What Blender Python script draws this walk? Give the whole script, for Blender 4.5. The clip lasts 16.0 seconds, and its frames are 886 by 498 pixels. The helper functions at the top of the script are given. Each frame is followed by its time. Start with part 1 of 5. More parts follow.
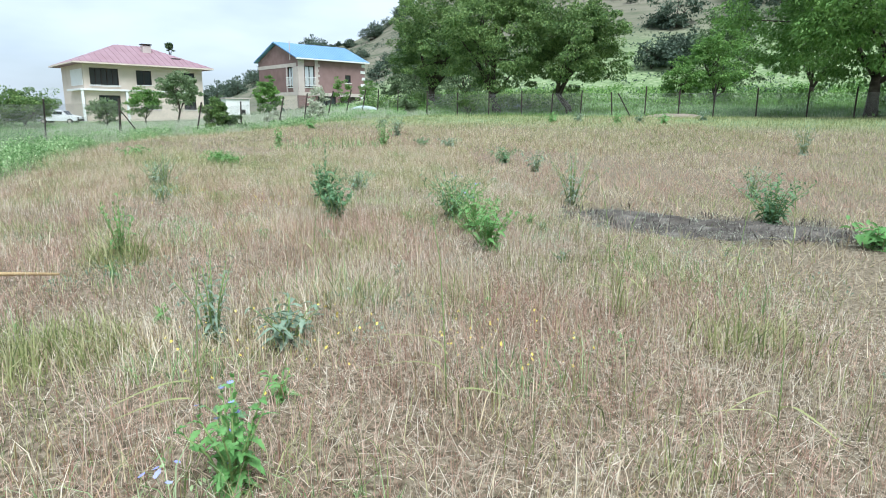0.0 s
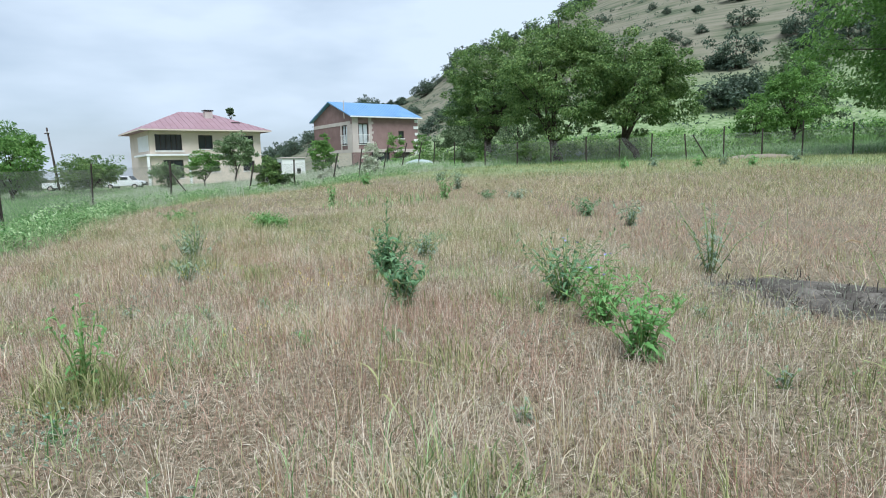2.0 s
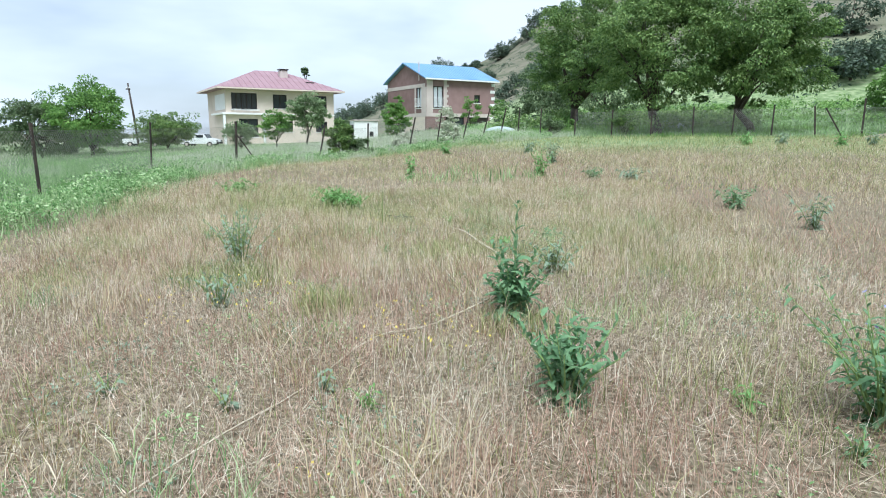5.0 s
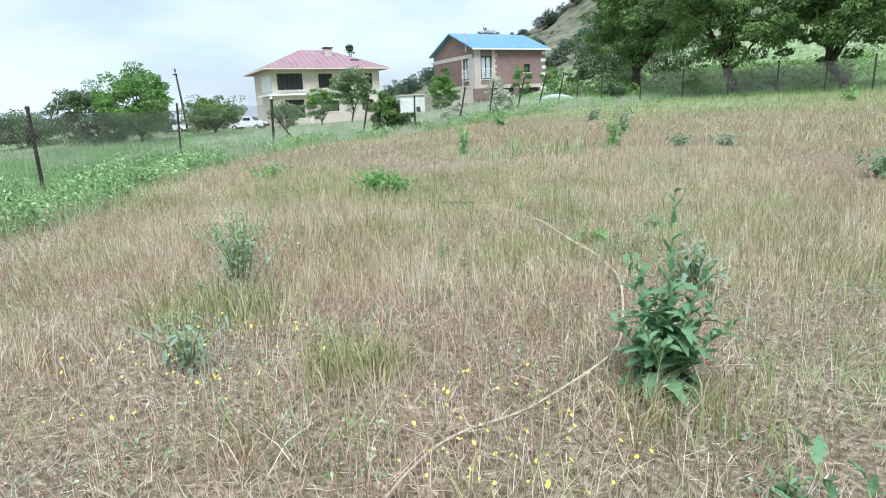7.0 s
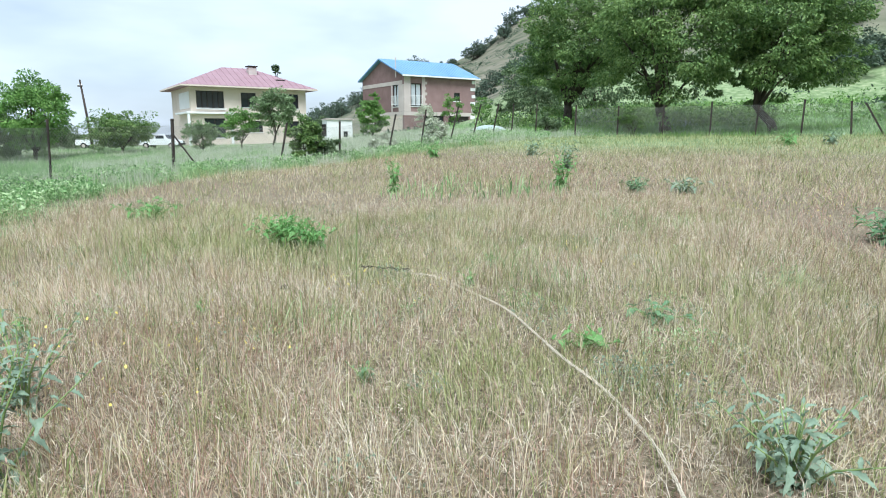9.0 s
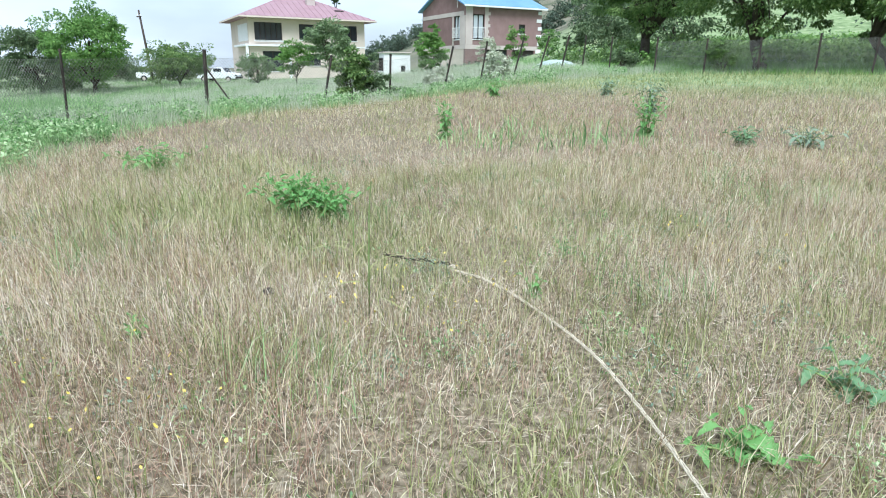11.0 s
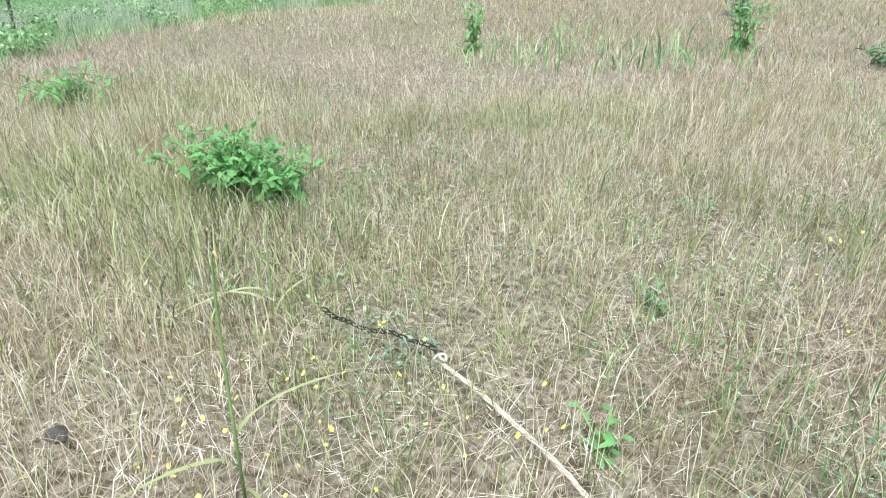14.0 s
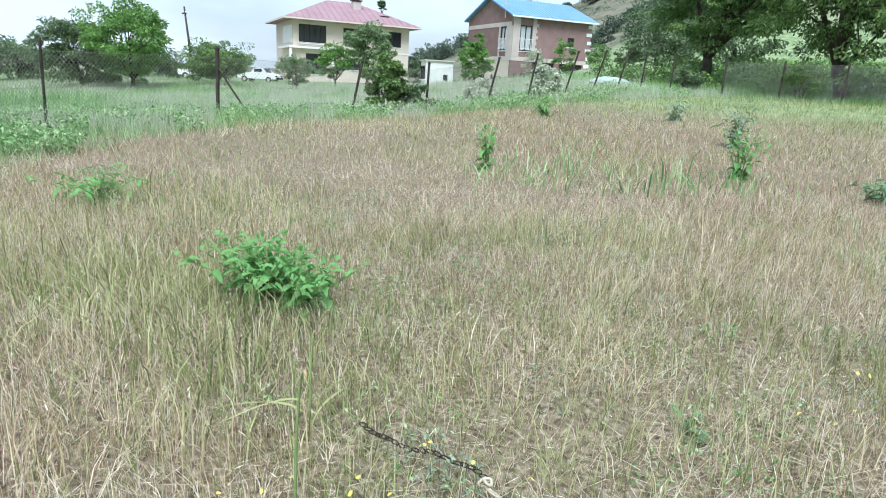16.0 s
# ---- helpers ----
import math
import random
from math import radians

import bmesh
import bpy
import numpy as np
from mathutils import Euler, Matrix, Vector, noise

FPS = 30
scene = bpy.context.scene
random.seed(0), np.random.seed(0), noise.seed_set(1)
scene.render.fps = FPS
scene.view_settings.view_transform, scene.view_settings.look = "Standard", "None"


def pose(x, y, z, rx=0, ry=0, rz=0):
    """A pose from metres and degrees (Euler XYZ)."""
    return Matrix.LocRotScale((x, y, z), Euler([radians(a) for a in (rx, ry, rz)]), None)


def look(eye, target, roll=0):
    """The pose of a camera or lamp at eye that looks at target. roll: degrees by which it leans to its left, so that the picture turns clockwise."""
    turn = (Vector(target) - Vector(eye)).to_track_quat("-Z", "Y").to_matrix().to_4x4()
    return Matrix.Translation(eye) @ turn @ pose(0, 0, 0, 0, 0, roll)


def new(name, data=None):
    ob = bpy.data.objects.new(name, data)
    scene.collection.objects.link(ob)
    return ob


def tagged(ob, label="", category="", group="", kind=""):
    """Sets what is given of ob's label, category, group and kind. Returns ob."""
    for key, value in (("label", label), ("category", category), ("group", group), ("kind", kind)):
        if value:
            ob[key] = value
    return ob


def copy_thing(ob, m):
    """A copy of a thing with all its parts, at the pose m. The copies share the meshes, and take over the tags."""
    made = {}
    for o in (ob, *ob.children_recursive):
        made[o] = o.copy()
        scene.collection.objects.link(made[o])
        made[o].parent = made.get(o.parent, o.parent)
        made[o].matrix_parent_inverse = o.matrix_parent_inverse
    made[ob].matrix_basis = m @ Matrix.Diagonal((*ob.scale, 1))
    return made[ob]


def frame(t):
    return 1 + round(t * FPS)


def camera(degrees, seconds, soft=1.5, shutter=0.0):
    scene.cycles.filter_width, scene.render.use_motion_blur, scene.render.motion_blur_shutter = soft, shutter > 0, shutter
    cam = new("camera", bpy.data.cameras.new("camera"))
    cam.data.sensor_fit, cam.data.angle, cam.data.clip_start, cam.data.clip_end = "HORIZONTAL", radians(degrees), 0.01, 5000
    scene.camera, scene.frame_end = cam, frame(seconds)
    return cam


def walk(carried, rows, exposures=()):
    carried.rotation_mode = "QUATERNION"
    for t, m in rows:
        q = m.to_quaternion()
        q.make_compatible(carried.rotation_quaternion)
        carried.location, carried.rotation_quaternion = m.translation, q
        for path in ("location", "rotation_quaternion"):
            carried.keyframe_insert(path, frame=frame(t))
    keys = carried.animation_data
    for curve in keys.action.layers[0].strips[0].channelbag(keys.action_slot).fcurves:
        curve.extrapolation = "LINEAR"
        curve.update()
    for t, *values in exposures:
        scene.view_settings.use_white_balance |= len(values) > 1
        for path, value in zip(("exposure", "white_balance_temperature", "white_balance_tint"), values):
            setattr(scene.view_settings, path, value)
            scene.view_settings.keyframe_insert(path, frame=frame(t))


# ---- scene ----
cam = camera(71.4, 16.0, soft=1.0)
PATH = [
    (0, (2.325, 4.241, 1.412), (1.836, 6.294, 0.955), 0.6),
    (0.5, (1.917, 4.950, 1.317), (1.160, 6.943, 0.972), -0.3),
    (1, (1.712, 5.418, 1.337), (1.026, 7.440, 1.013), 0.6),
    (1.5, (1.450, 5.819, 1.421), (0.872, 7.875, 1.102), 0.3),
    (2, (1.295, 6.302, 1.359), (0.620, 8.334, 1.080), -1.6),
    (2.5, (1.105, 6.737, 1.408), (0.374, 8.749, 1.121), 0.1),
    (3, (0.743, 7.170, 1.399), (-0.009, 9.184, 1.201), 1.4),
    (3.5, (0.561, 7.559, 1.416), (-0.297, 9.493, 0.983), -3.3),
    (4, (0.374, 7.863, 1.502), (-0.586, 9.763, 1.136), -1.8),
    (4.2, (0.252, 7.980, 1.500), (-0.663, 9.903, 1.136), -0.7),
    (6.3, (-0.969, 9.832, 1.461), (-1.869, 11.733, 0.971), 0.9),
    (6.5, (-1.038, 9.963, 1.348), (-1.959, 11.851, 0.845), 0.8),
    (7, (-1.363, 10.449, 1.364), (-2.397, 12.286, 0.890), -2.3),
    (7.5, (-1.617, 10.811, 1.413), (-2.611, 12.641, 0.843), -0.3),
    (8, (-1.795, 11.368, 1.467), (-2.657, 13.285, 0.966), -0.7),
    (8.5, (-1.928, 11.901, 1.514), (-2.655, 13.876, 1.029), -1.7),
    (9, (-2.363, 12.291, 1.497), (-3.171, 14.256, 1.103), -0.0),
    (9.2, (-2.421, 12.339, 1.526), (-3.280, 14.275, 1.105), 0.3),
    (11.3, (-3.184, 14.539, 1.484), (-4.168, 16.362, 0.874), -0.1),
    (11.5, (-3.235, 14.826, 1.442), (-4.255, 16.630, 0.833), -2.0),
    (12, (-3.416, 15.215, 1.450), (-4.460, 16.958, 0.719), -1.9),
    (12.5, (-3.722, 15.546, 1.429), (-4.708, 17.320, 0.693), 1.9),
    (13, (-3.884, 15.850, 1.443), (-4.918, 17.585, 0.677), 0.2),
    (13.5, (-3.944, 16.213, 1.488), (-4.959, 17.871, 0.546), -1.2),
    (14, (-4.022, 16.277, 1.494), (-5.039, 17.943, 0.570), 0.4),
    (14.5, (-4.116, 16.205, 1.506), (-5.126, 17.924, 0.673), 2.4),
    (15, (-4.142, 16.169, 1.495), (-5.118, 17.926, 0.704), 2.6),
    (15.5, (-4.159, 16.165, 1.523), (-5.154, 17.933, 0.783), 3.3),
    (16, (-4.197, 16.118, 1.563), (-5.267, 17.903, 0.985), 3.2),
]
walk(cam, [(t, look(eye, target, roll)) for t, eye, target, roll in PATH],
     exposures=[(t, e, 5800 if t < 10 else 5680, 6) for t, e in ((0, 0.52), (0.7, 0.37), (1.5, 0.32), (3, -0.04), (3.5, -0.1), (4.2, 0.32), (6.3, 0.55), (9, 0.55), (11.3, 0.65), (12.5, 0.8), (13.5, 0.8), (14.5, 0.88), (15.5, 0.92), (16, 0.58))])

# ---- world and sun: a bright, thinly overcast day ----
SUN_UP, SUN_TURN = 60, 150
world = bpy.data.worlds.new("sky")
scene.world = world
world.use_nodes = True
wn, wl = world.node_tree.nodes, world.node_tree.links
sky = wn.new("ShaderNodeTexSky")
sky.sky_type, sky.sun_disc = "NISHITA", False
sky.sun_elevation, sky.sun_rotation = radians(SUN_UP), radians(SUN_TURN)
sky.air_density, sky.dust_density = 1.0, 2.0
coord, cloud, ramp = wn.new("ShaderNodeTexCoord"), wn.new("ShaderNodeTexNoise"), wn.new("ShaderNodeValToRGB")
stretch, blend, back = wn.new("ShaderNodeMapping"), wn.new("ShaderNodeMix"), wn["Background"]
stretch.inputs["Scale"].default_value = (1.0, 1.0, 3.2)
cloud.inputs["Scale"].default_value, cloud.inputs["Detail"].default_value = 1.6, 5.0
ramp.color_ramp.elements[0].position, ramp.color_ramp.elements[0].color = 0.36, (0.36, 0.36, 0.36, 1)
ramp.color_ramp.elements[1].position, ramp.color_ramp.elements[1].color = 0.6, (1, 1, 1, 1)
blend.data_type = "RGBA"
blend.inputs[7].default_value = (8.6, 9.3, 10.2, 1)
wl.new(coord.outputs["Generated"], stretch.inputs["Vector"])
wl.new(stretch.outputs["Vector"], cloud.inputs["Vector"])
wl.new(cloud.outputs["Fac"], ramp.inputs["Fac"])
wl.new(ramp.outputs["Color"], blend.inputs[0])
wl.new(sky.outputs["Color"], blend.inputs[6])
wl.new(blend.outputs[2], back.inputs["Color"])
back.inputs["Strength"].default_value = 0.08
sun = new("sun", bpy.data.lights.new("sun", "SUN"))
sun.data.energy, sun.data.angle, sun.data.color = 3.6, radians(35), (1.0, 0.98, 0.95)
sun.matrix_world = look((0, 0, 60), (0 - math.sin(radians(SUN_TURN)) * 40, 0 - math.cos(radians(SUN_TURN)) * 40, 60 - 40 * math.tan(radians(SUN_UP))))


# ---- materials ----
def material(name, colours, scale=4.0, rough=0.8, bump=0.3, fine=40.0, metal=0.0, island=0.0, single=0.0, through_light=0.0, spec=0.3):
    """A node material: two scales of noise over a ramp of colours, fine relief, and by choice a shade of its own for each island or object."""
    m = bpy.data.materials.new(name)
    m.use_nodes = True
    n, l = m.node_tree.nodes, m.node_tree.links
    b = n["Principled BSDF"]
    geo = n.new("ShaderNodeNewGeometry")
    big, small, mix, cr = n.new("ShaderNodeTexNoise"), n.new("ShaderNodeTexNoise"), n.new("ShaderNodeMath"), n.new("ShaderNodeValToRGB")
    for tex, s in ((big, scale), (small, fine)):
        l.new(geo.outputs["Position"], tex.inputs["Vector"])
        tex.inputs["Scale"].default_value, tex.inputs["Detail"].default_value = s, 4.0
    mix.operation = "MULTIPLY_ADD"
    mix.inputs[1].default_value = 0.35
    half = n.new("ShaderNodeMath")
    half.operation = "MULTIPLY"
    half.inputs[1].default_value = 0.65
    l.new(big.outputs["Fac"], half.inputs[0])
    l.new(small.outputs["Fac"], mix.inputs[0])
    l.new(half.outputs[0], mix.inputs[2])
    value = mix.outputs[0]
    for amount, source in ((island, "island"), (single, "object")):
        if amount:
            extra = n.new("ShaderNodeMath")
            extra.operation = "MULTIPLY_ADD"
            extra.inputs[1].default_value = amount
            sub = n.new("ShaderNodeMath")
            sub.operation = "SUBTRACT"
            sub.inputs[1].default_value = amount / 2
            if source == "island":
                l.new(geo.outputs["Random Per Island"], extra.inputs[0])
            else:
                l.new(n.new("ShaderNodeObjectInfo").outputs["Random"], extra.inputs[0])
            l.new(value, sub.inputs[0])
            l.new(sub.outputs[0], extra.inputs[2])
            value = extra.outputs[0]
    l.new(value, cr.inputs["Fac"])
    el = cr.color_ramp.elements
    lo, hi = (0.3, 0.7) if not (island or single) else (0.12, 0.88)
    while len(el) < len(colours):
        el.new(0.5)
    for i, c in enumerate(colours):
        el[i].position, el[i].color = lo + (hi - lo) * i / max(1, len(colours) - 1), (*c, 1)
    l.new(cr.outputs["Color"], b.inputs["Base Color"])
    b.inputs["Roughness"].default_value, b.inputs["Metallic"].default_value = rough, metal
    b.inputs["Specular IOR Level"].default_value = spec
    if bump:
        bp = n.new("ShaderNodeBump")
        bp.inputs["Strength"].default_value, bp.inputs["Distance"].default_value = bump, 0.02
        l.new(small.outputs["Fac"], bp.inputs["Height"])
        l.new(bp.outputs["Normal"], b.inputs["Normal"])
    if through_light:
        tr, add = n.new("ShaderNodeBsdfTranslucent"), n.new("ShaderNodeMixShader")
        add.inputs[0].default_value = through_light
        l.new(cr.outputs["Color"], tr.inputs["Color"])
        l.new(b.outputs[0], add.inputs[1])
        l.new(tr.outputs[0], add.inputs[2])
        l.new(add.outputs[0], n["Material Output"].inputs["Surface"])
    return m


DRY = material("dry_grass_blade", [(0.22, 0.168, 0.112), (0.46, 0.37, 0.265), (0.7, 0.6, 0.465), (0.9, 0.82, 0.69)], 0.9, 0.7, 0, 6, island=1.0, through_light=0.35)
GOLD = material("golden_grass_blade", [(0.25, 0.185, 0.098), (0.5, 0.405, 0.235), (0.72, 0.61, 0.41), (0.89, 0.8, 0.62)], 0.9, 0.7, 0, 6, island=1.0, through_light=0.35)
RED = material("red_brome_blade", [(0.27, 0.152, 0.108), (0.51, 0.335, 0.25), (0.74, 0.56, 0.445)], 0.9, 0.7, 0, 6, island=1.0, through_light=0.35)
GREEN_BLADE = material("green_grass_blade", [(0.12, 0.155, 0.055), (0.27, 0.315, 0.115), (0.45, 0.465, 0.215), (0.62, 0.59, 0.35)], 0.7, 0.6, 0, 6, island=0.9, through_light=0.35)
LUSH = material("meadow_blade", [(0.095, 0.2, 0.065), (0.2, 0.36, 0.13), (0.35, 0.51, 0.23), (0.54, 0.66, 0.39)], 0.5, 0.6, 0, 6, island=0.8, through_light=0.35)
PALE = material("pale_seed_grass", [(0.3, 0.35, 0.24), (0.5, 0.54, 0.4), (0.68, 0.67, 0.55)], 0.5, 0.7, 0, 6, island=0.8, through_light=0.3)
WALNUT_LEAF = material("walnut_leaf", [(0.055, 0.11, 0.035), (0.115, 0.2, 0.06), (0.2, 0.305, 0.095), (0.34, 0.44, 0.16)], 0.5, 0.55, 0, 6, island=0.55, through_light=0.3)
BRIGHT_LEAF = material("bright_leaf", [(0.08, 0.17, 0.042), (0.16, 0.3, 0.075), (0.29, 0.45, 0.13)], 0.5, 0.5, 0, 6, island=0.55, through_light=0.35)
OLIVE_LEAF = material("dull_leaf", [(0.065, 0.115, 0.05), (0.13, 0.19, 0.09), (0.24, 0.305, 0.16)], 0.5, 0.6, 0, 6, island=0.55, through_light=0.3)
SILVER_LEAF = material("silvery_leaf", [(0.11, 0.17, 0.08), (0.19, 0.27, 0.13), (0.31, 0.39, 0.21)], 0.5, 0.55, 0, 6, island=0.6, through_light=0.35)
# leaf green shifted to blue-grey: distance haze mixed into the base colour
HAZY_LEAF = material("hazy_scrub_leaf", [(0.05, 0.08, 0.058), (0.09, 0.13, 0.088), (0.15, 0.195, 0.125)], 0.3, 0.7, 0, 6, island=0.55, through_light=0.2)
WEED_LEAF = material("weed_leaf", [(0.07, 0.16, 0.085), (0.14, 0.27, 0.13), (0.28, 0.42, 0.22)], 8, 0.5, 0.3, 60, island=0.6, through_light=0.3)
GREY_LEAF = material("grey_weed_leaf", [(0.12, 0.19, 0.13), (0.225, 0.31, 0.215), (0.38, 0.46, 0.34)], 8, 0.6, 0.3, 60, island=0.6, through_light=0.25)
YOUNG_LEAF = material("young_weed_leaf", [(0.08, 0.22, 0.06), (0.17, 0.37, 0.11), (0.31, 0.52, 0.2)], 8, 0.5, 0.3, 60, island=0.6, through_light=0.35)
STEM = material("weed_stem", [(0.14, 0.22, 0.07), (0.27, 0.36, 0.13)], 10, 0.7, 0.2, 80)
DRY_STEM = material("dry_stalk", [(0.3, 0.2, 0.1), (0.5, 0.38, 0.2)], 10, 0.8, 0.2, 80)
BARK = material("bark", [(0.03, 0.024, 0.02), (0.075, 0.06, 0.048), (0.13, 0.11, 0.09)], 3, 0.95, 0.9, 25)
POST_WOOD = material("rusty_post", [(0.025, 0.021, 0.019), (0.055, 0.044, 0.038), (0.1, 0.075, 0.06)], 5, 0.9, 0.6, 60)
WIRE = material("fence_wire", [(0.22, 0.22, 0.2), (0.38, 0.37, 0.34)], 5, 0.5, 0, 60, metal=0.6)
STUCCO = material("cream_stucco", [(0.6, 0.51, 0.43), (0.69, 0.605, 0.52)], 0.7, 0.9, 0.2, 30)
WHITE_PAINT = material("white_paint", [(0.7, 0.7, 0.68), (0.8, 0.8, 0.79)], 1, 0.6, 0.1, 30)
RED_ROOF = material("red_roof_sheet", [(0.27, 0.165, 0.185), (0.335, 0.22, 0.245)], 0.6, 0.6, 0.2, 20)
BLUE_ROOF = material("blue_roof_sheet", [(0.13, 0.26, 0.45), (0.19, 0.34, 0.54)], 0.6, 0.45, 0.1, 20)
BRICK = material("brick", [(0.16, 0.1, 0.093), (0.225, 0.143, 0.135), (0.3, 0.2, 0.19)], 1.2, 0.95, 0.4, 14, island=0.5)
CONCRETE = material("concrete", [(0.46, 0.39, 0.36), (0.58, 0.51, 0.47)], 1.0, 0.95, 0.4, 20)
DARK_FRAME = material("dark_window_frame", [(0.02, 0.016, 0.015), (0.045, 0.035, 0.03)], 3, 0.5, 0.1, 40)
SOIL = material("dark_soil", [(0.05, 0.043, 0.036), (0.1, 0.088, 0.074), (0.22, 0.2, 0.17)], 3, 1.0, 0.9, 30)
EARTH = material("pale_earth", [(0.2, 0.165, 0.125), (0.33, 0.28, 0.22)], 2, 1.0, 0.6, 30)
ROPE = material("pale_rope", [(0.45, 0.39, 0.29), (0.68, 0.61, 0.48)], 20, 0.9, 0.6, 120)
CHAIN = material("dark_chain_steel", [(0.03, 0.028, 0.026), (0.09, 0.075, 0.06)], 20, 0.55, 0.3, 120, metal=0.8)
FLOWER_YELLOW = material("yellow_petal", [(0.6, 0.47, 0.08), (0.72, 0.6, 0.14)], 10, 0.6, 0, 50, island=0.5)
FLOWER_BLUE = material("blue_petal", [(0.25, 0.28, 0.65), (0.4, 0.43, 0.8)], 10, 0.6, 0, 50, island=0.5)
CAR_PAINT = material("white_car_paint", [(0.74, 0.75, 0.76), (0.8, 0.8, 0.8)], 1, 0.25, 0, 30, spec=0.6)
RUBBER = material("black_rubber", [(0.015, 0.015, 0.016), (0.03, 0.03, 0.03)], 6, 0.85, 0.2, 40)
PLASTIC = material("plastic_sheeting", [(0.3, 0.38, 0.36), (0.48, 0.55, 0.54)], 2, 0.35, 0.4, 10)
GLASS = bpy.data.materials.new("window_glass")
GLASS.use_nodes = True
gb = GLASS.node_tree.nodes["Principled BSDF"]
gb.inputs["Base Color"].default_value, gb.inputs["Roughness"].default_value = (0.03, 0.035, 0.04, 1), 0.06
gb.inputs["Specular IOR Level"].default_value = 0.7
# door panes with the sky's reflection painted in as a pale base colour
SKY_PANE = material("sky_reflection_pane", [(0.42, 0.47, 0.5), (0.6, 0.63, 0.65)], 2, 0.3, 0, 30, spec=0.6)


def field_material():
    """Trodden straw and soil in the field, fresh green beyond the fence, dry pasture on the hill, each where it grows."""
    m = bpy.data.materials.new("field_ground")
    m.use_nodes = True
    n, l = m.node_tree.nodes, m.node_tree.links
    b = n["Principled BSDF"]
    b.inputs["Roughness"].default_value, b.inputs["Specular IOR Level"].default_value = 1.0, 0.1
    geo = n.new("ShaderNodeNewGeometry")

    def noise_at(scale, detail=5.0):
        t = n.new("ShaderNodeTexNoise")
        t.inputs["Scale"].default_value, t.inputs["Detail"].default_value = scale, detail
        l.new(geo.outputs["Position"], t.inputs["Vector"])
        return t.outputs["Fac"]

    def ramp_of(source, stops):
        r = n.new("ShaderNodeValToRGB")
        while len(r.color_ramp.elements) < len(stops):
            r.color_ramp.elements.new(0.5)
        for e, (p, c) in zip(r.color_ramp.elements, stops):
            e.position, e.color = p, (*c, 1)
        l.new(source, r.inputs["Fac"])
        return r.outputs["Color"]

    def mixed(fac, a, c):
        x = n.new("ShaderNodeMix")
        x.data_type = "RGBA"
        l.new(fac, x.inputs[0])
        l.new(a, x.inputs[6])
        l.new(c, x.inputs[7])
        return x.outputs[2]

    straw = ramp_of(noise_at(30.0, 12), [(0.32, (0.075, 0.06, 0.04)), (0.45, (0.145, 0.118, 0.08)), (0.57, (0.24, 0.2, 0.14)), (0.7, (0.37, 0.32, 0.235))])
    green = ramp_of(noise_at(1.5, 8), [(0.3, (0.12, 0.17, 0.08)), (0.5, (0.2, 0.27, 0.13)), (0.7, (0.32, 0.36, 0.21))])
    lie = n.new("ShaderNodeMapping")
    lie.inputs["Scale"].default_value = (0.07, 0.07, 1.1)
    l.new(geo.outputs["Position"], lie.inputs["Vector"])
    tread = n.new("ShaderNodeTexNoise")
    tread.inputs["Scale"].default_value, tread.inputs["Detail"].default_value = 1.0, 6.0
    l.new(lie.outputs["Vector"], tread.inputs["Vector"])
    ledge = ramp_of(tread.outputs["Fac"], [(0.38, (0.075, 0.09, 0.055)), (0.48, (0.16, 0.158, 0.112)), (0.62, (0.215, 0.2, 0.15))])
    cover_noise = ramp_of(noise_at(0.09, 12), [(0.38, (0.06, 0.085, 0.045)), (0.46, (0.125, 0.135, 0.085)), (0.56, (0.2, 0.185, 0.14)), (0.72, (0.165, 0.16, 0.11))])
    half = n.new("ShaderNodeValue")
    half.outputs[0].default_value = 0.5
    pasture = mixed(half.outputs[0], ledge, cover_noise)
    where = n.new("ShaderNodeVertexColor")
    where.layer_name = "cover"
    sep = n.new("ShaderNodeSeparateColor")
    l.new(where.outputs["Color"], sep.inputs[0])
    c = mixed(sep.outputs[0], straw, green)
    c = mixed(sep.outputs[1], c, pasture)
    l.new(c, b.inputs["Base Color"])
    bp = n.new("ShaderNodeBump")
    bp.inputs["Strength"].default_value, bp.inputs["Distance"].default_value = 0.6, 0.015
    l.new(noise_at(60.0, 8), bp.inputs["Height"])
    l.new(bp.outputs["Normal"], b.inputs["Normal"])
    return m


# ---- the lie of the land ----
def ease(a):
    a = np.clip(a, 0, 1)
    return a * a * (3 - 2 * a)


def land(x, y):
    """Height of the ground: level field, a verge at the fence, a slow rise to the trees and houses, the hill behind."""
    x, y = np.asarray(x, float), np.asarray(y, float)
    u = y + 0.25 * x
    z = 1.45 * ease((u - 16) / 28) + 0.3 * ease((-x - 8) / 6) * ease((y - 4) / 10) - 0.8 * ease((-x - 11) / 6) * ease((y - 25) / 8) - 1.1 * ease((-x - 18) / 26) * ease((y - 8) / 14)
    z = z + 0.07 * np.clip(u - 44, 0, 60) * ease((x + 48) / 22)
    r, a = np.hypot(x, y - 10), np.degrees(np.arctan2(x, y - 10))
    up = np.interp(a, [-60, -45, -34, -30, -25.4, -22, -19, -17, -14, -11, -8, -4.5, 0, 6, 20, 50, 90, 150], [0, 0, 1.2, 3.2, 5.9, 6.6, 7.7, 9.2, 10.7, 12.0, 12.9, 14.2, 15.4, 17.5, 20.5, 20, 14, 0])
    rough = 1 + 0.03 * np.sin(a * 0.35 + 1)
    z = z + np.tan(np.radians(up)) * 300 * rough * np.clip((r - 80) / 220, 0, 1) ** 1.15
    z = z + 1.2 * np.sin(x * 0.06 + 1) * np.sin(y * 0.05 + x * 0.02) * ease((r - 90) / 60)
    z = z + 0.03 * np.sin(x * 1.3 + 0.5) * np.sin(y * 1.1) * ease((30 - r) / 20)
    return z


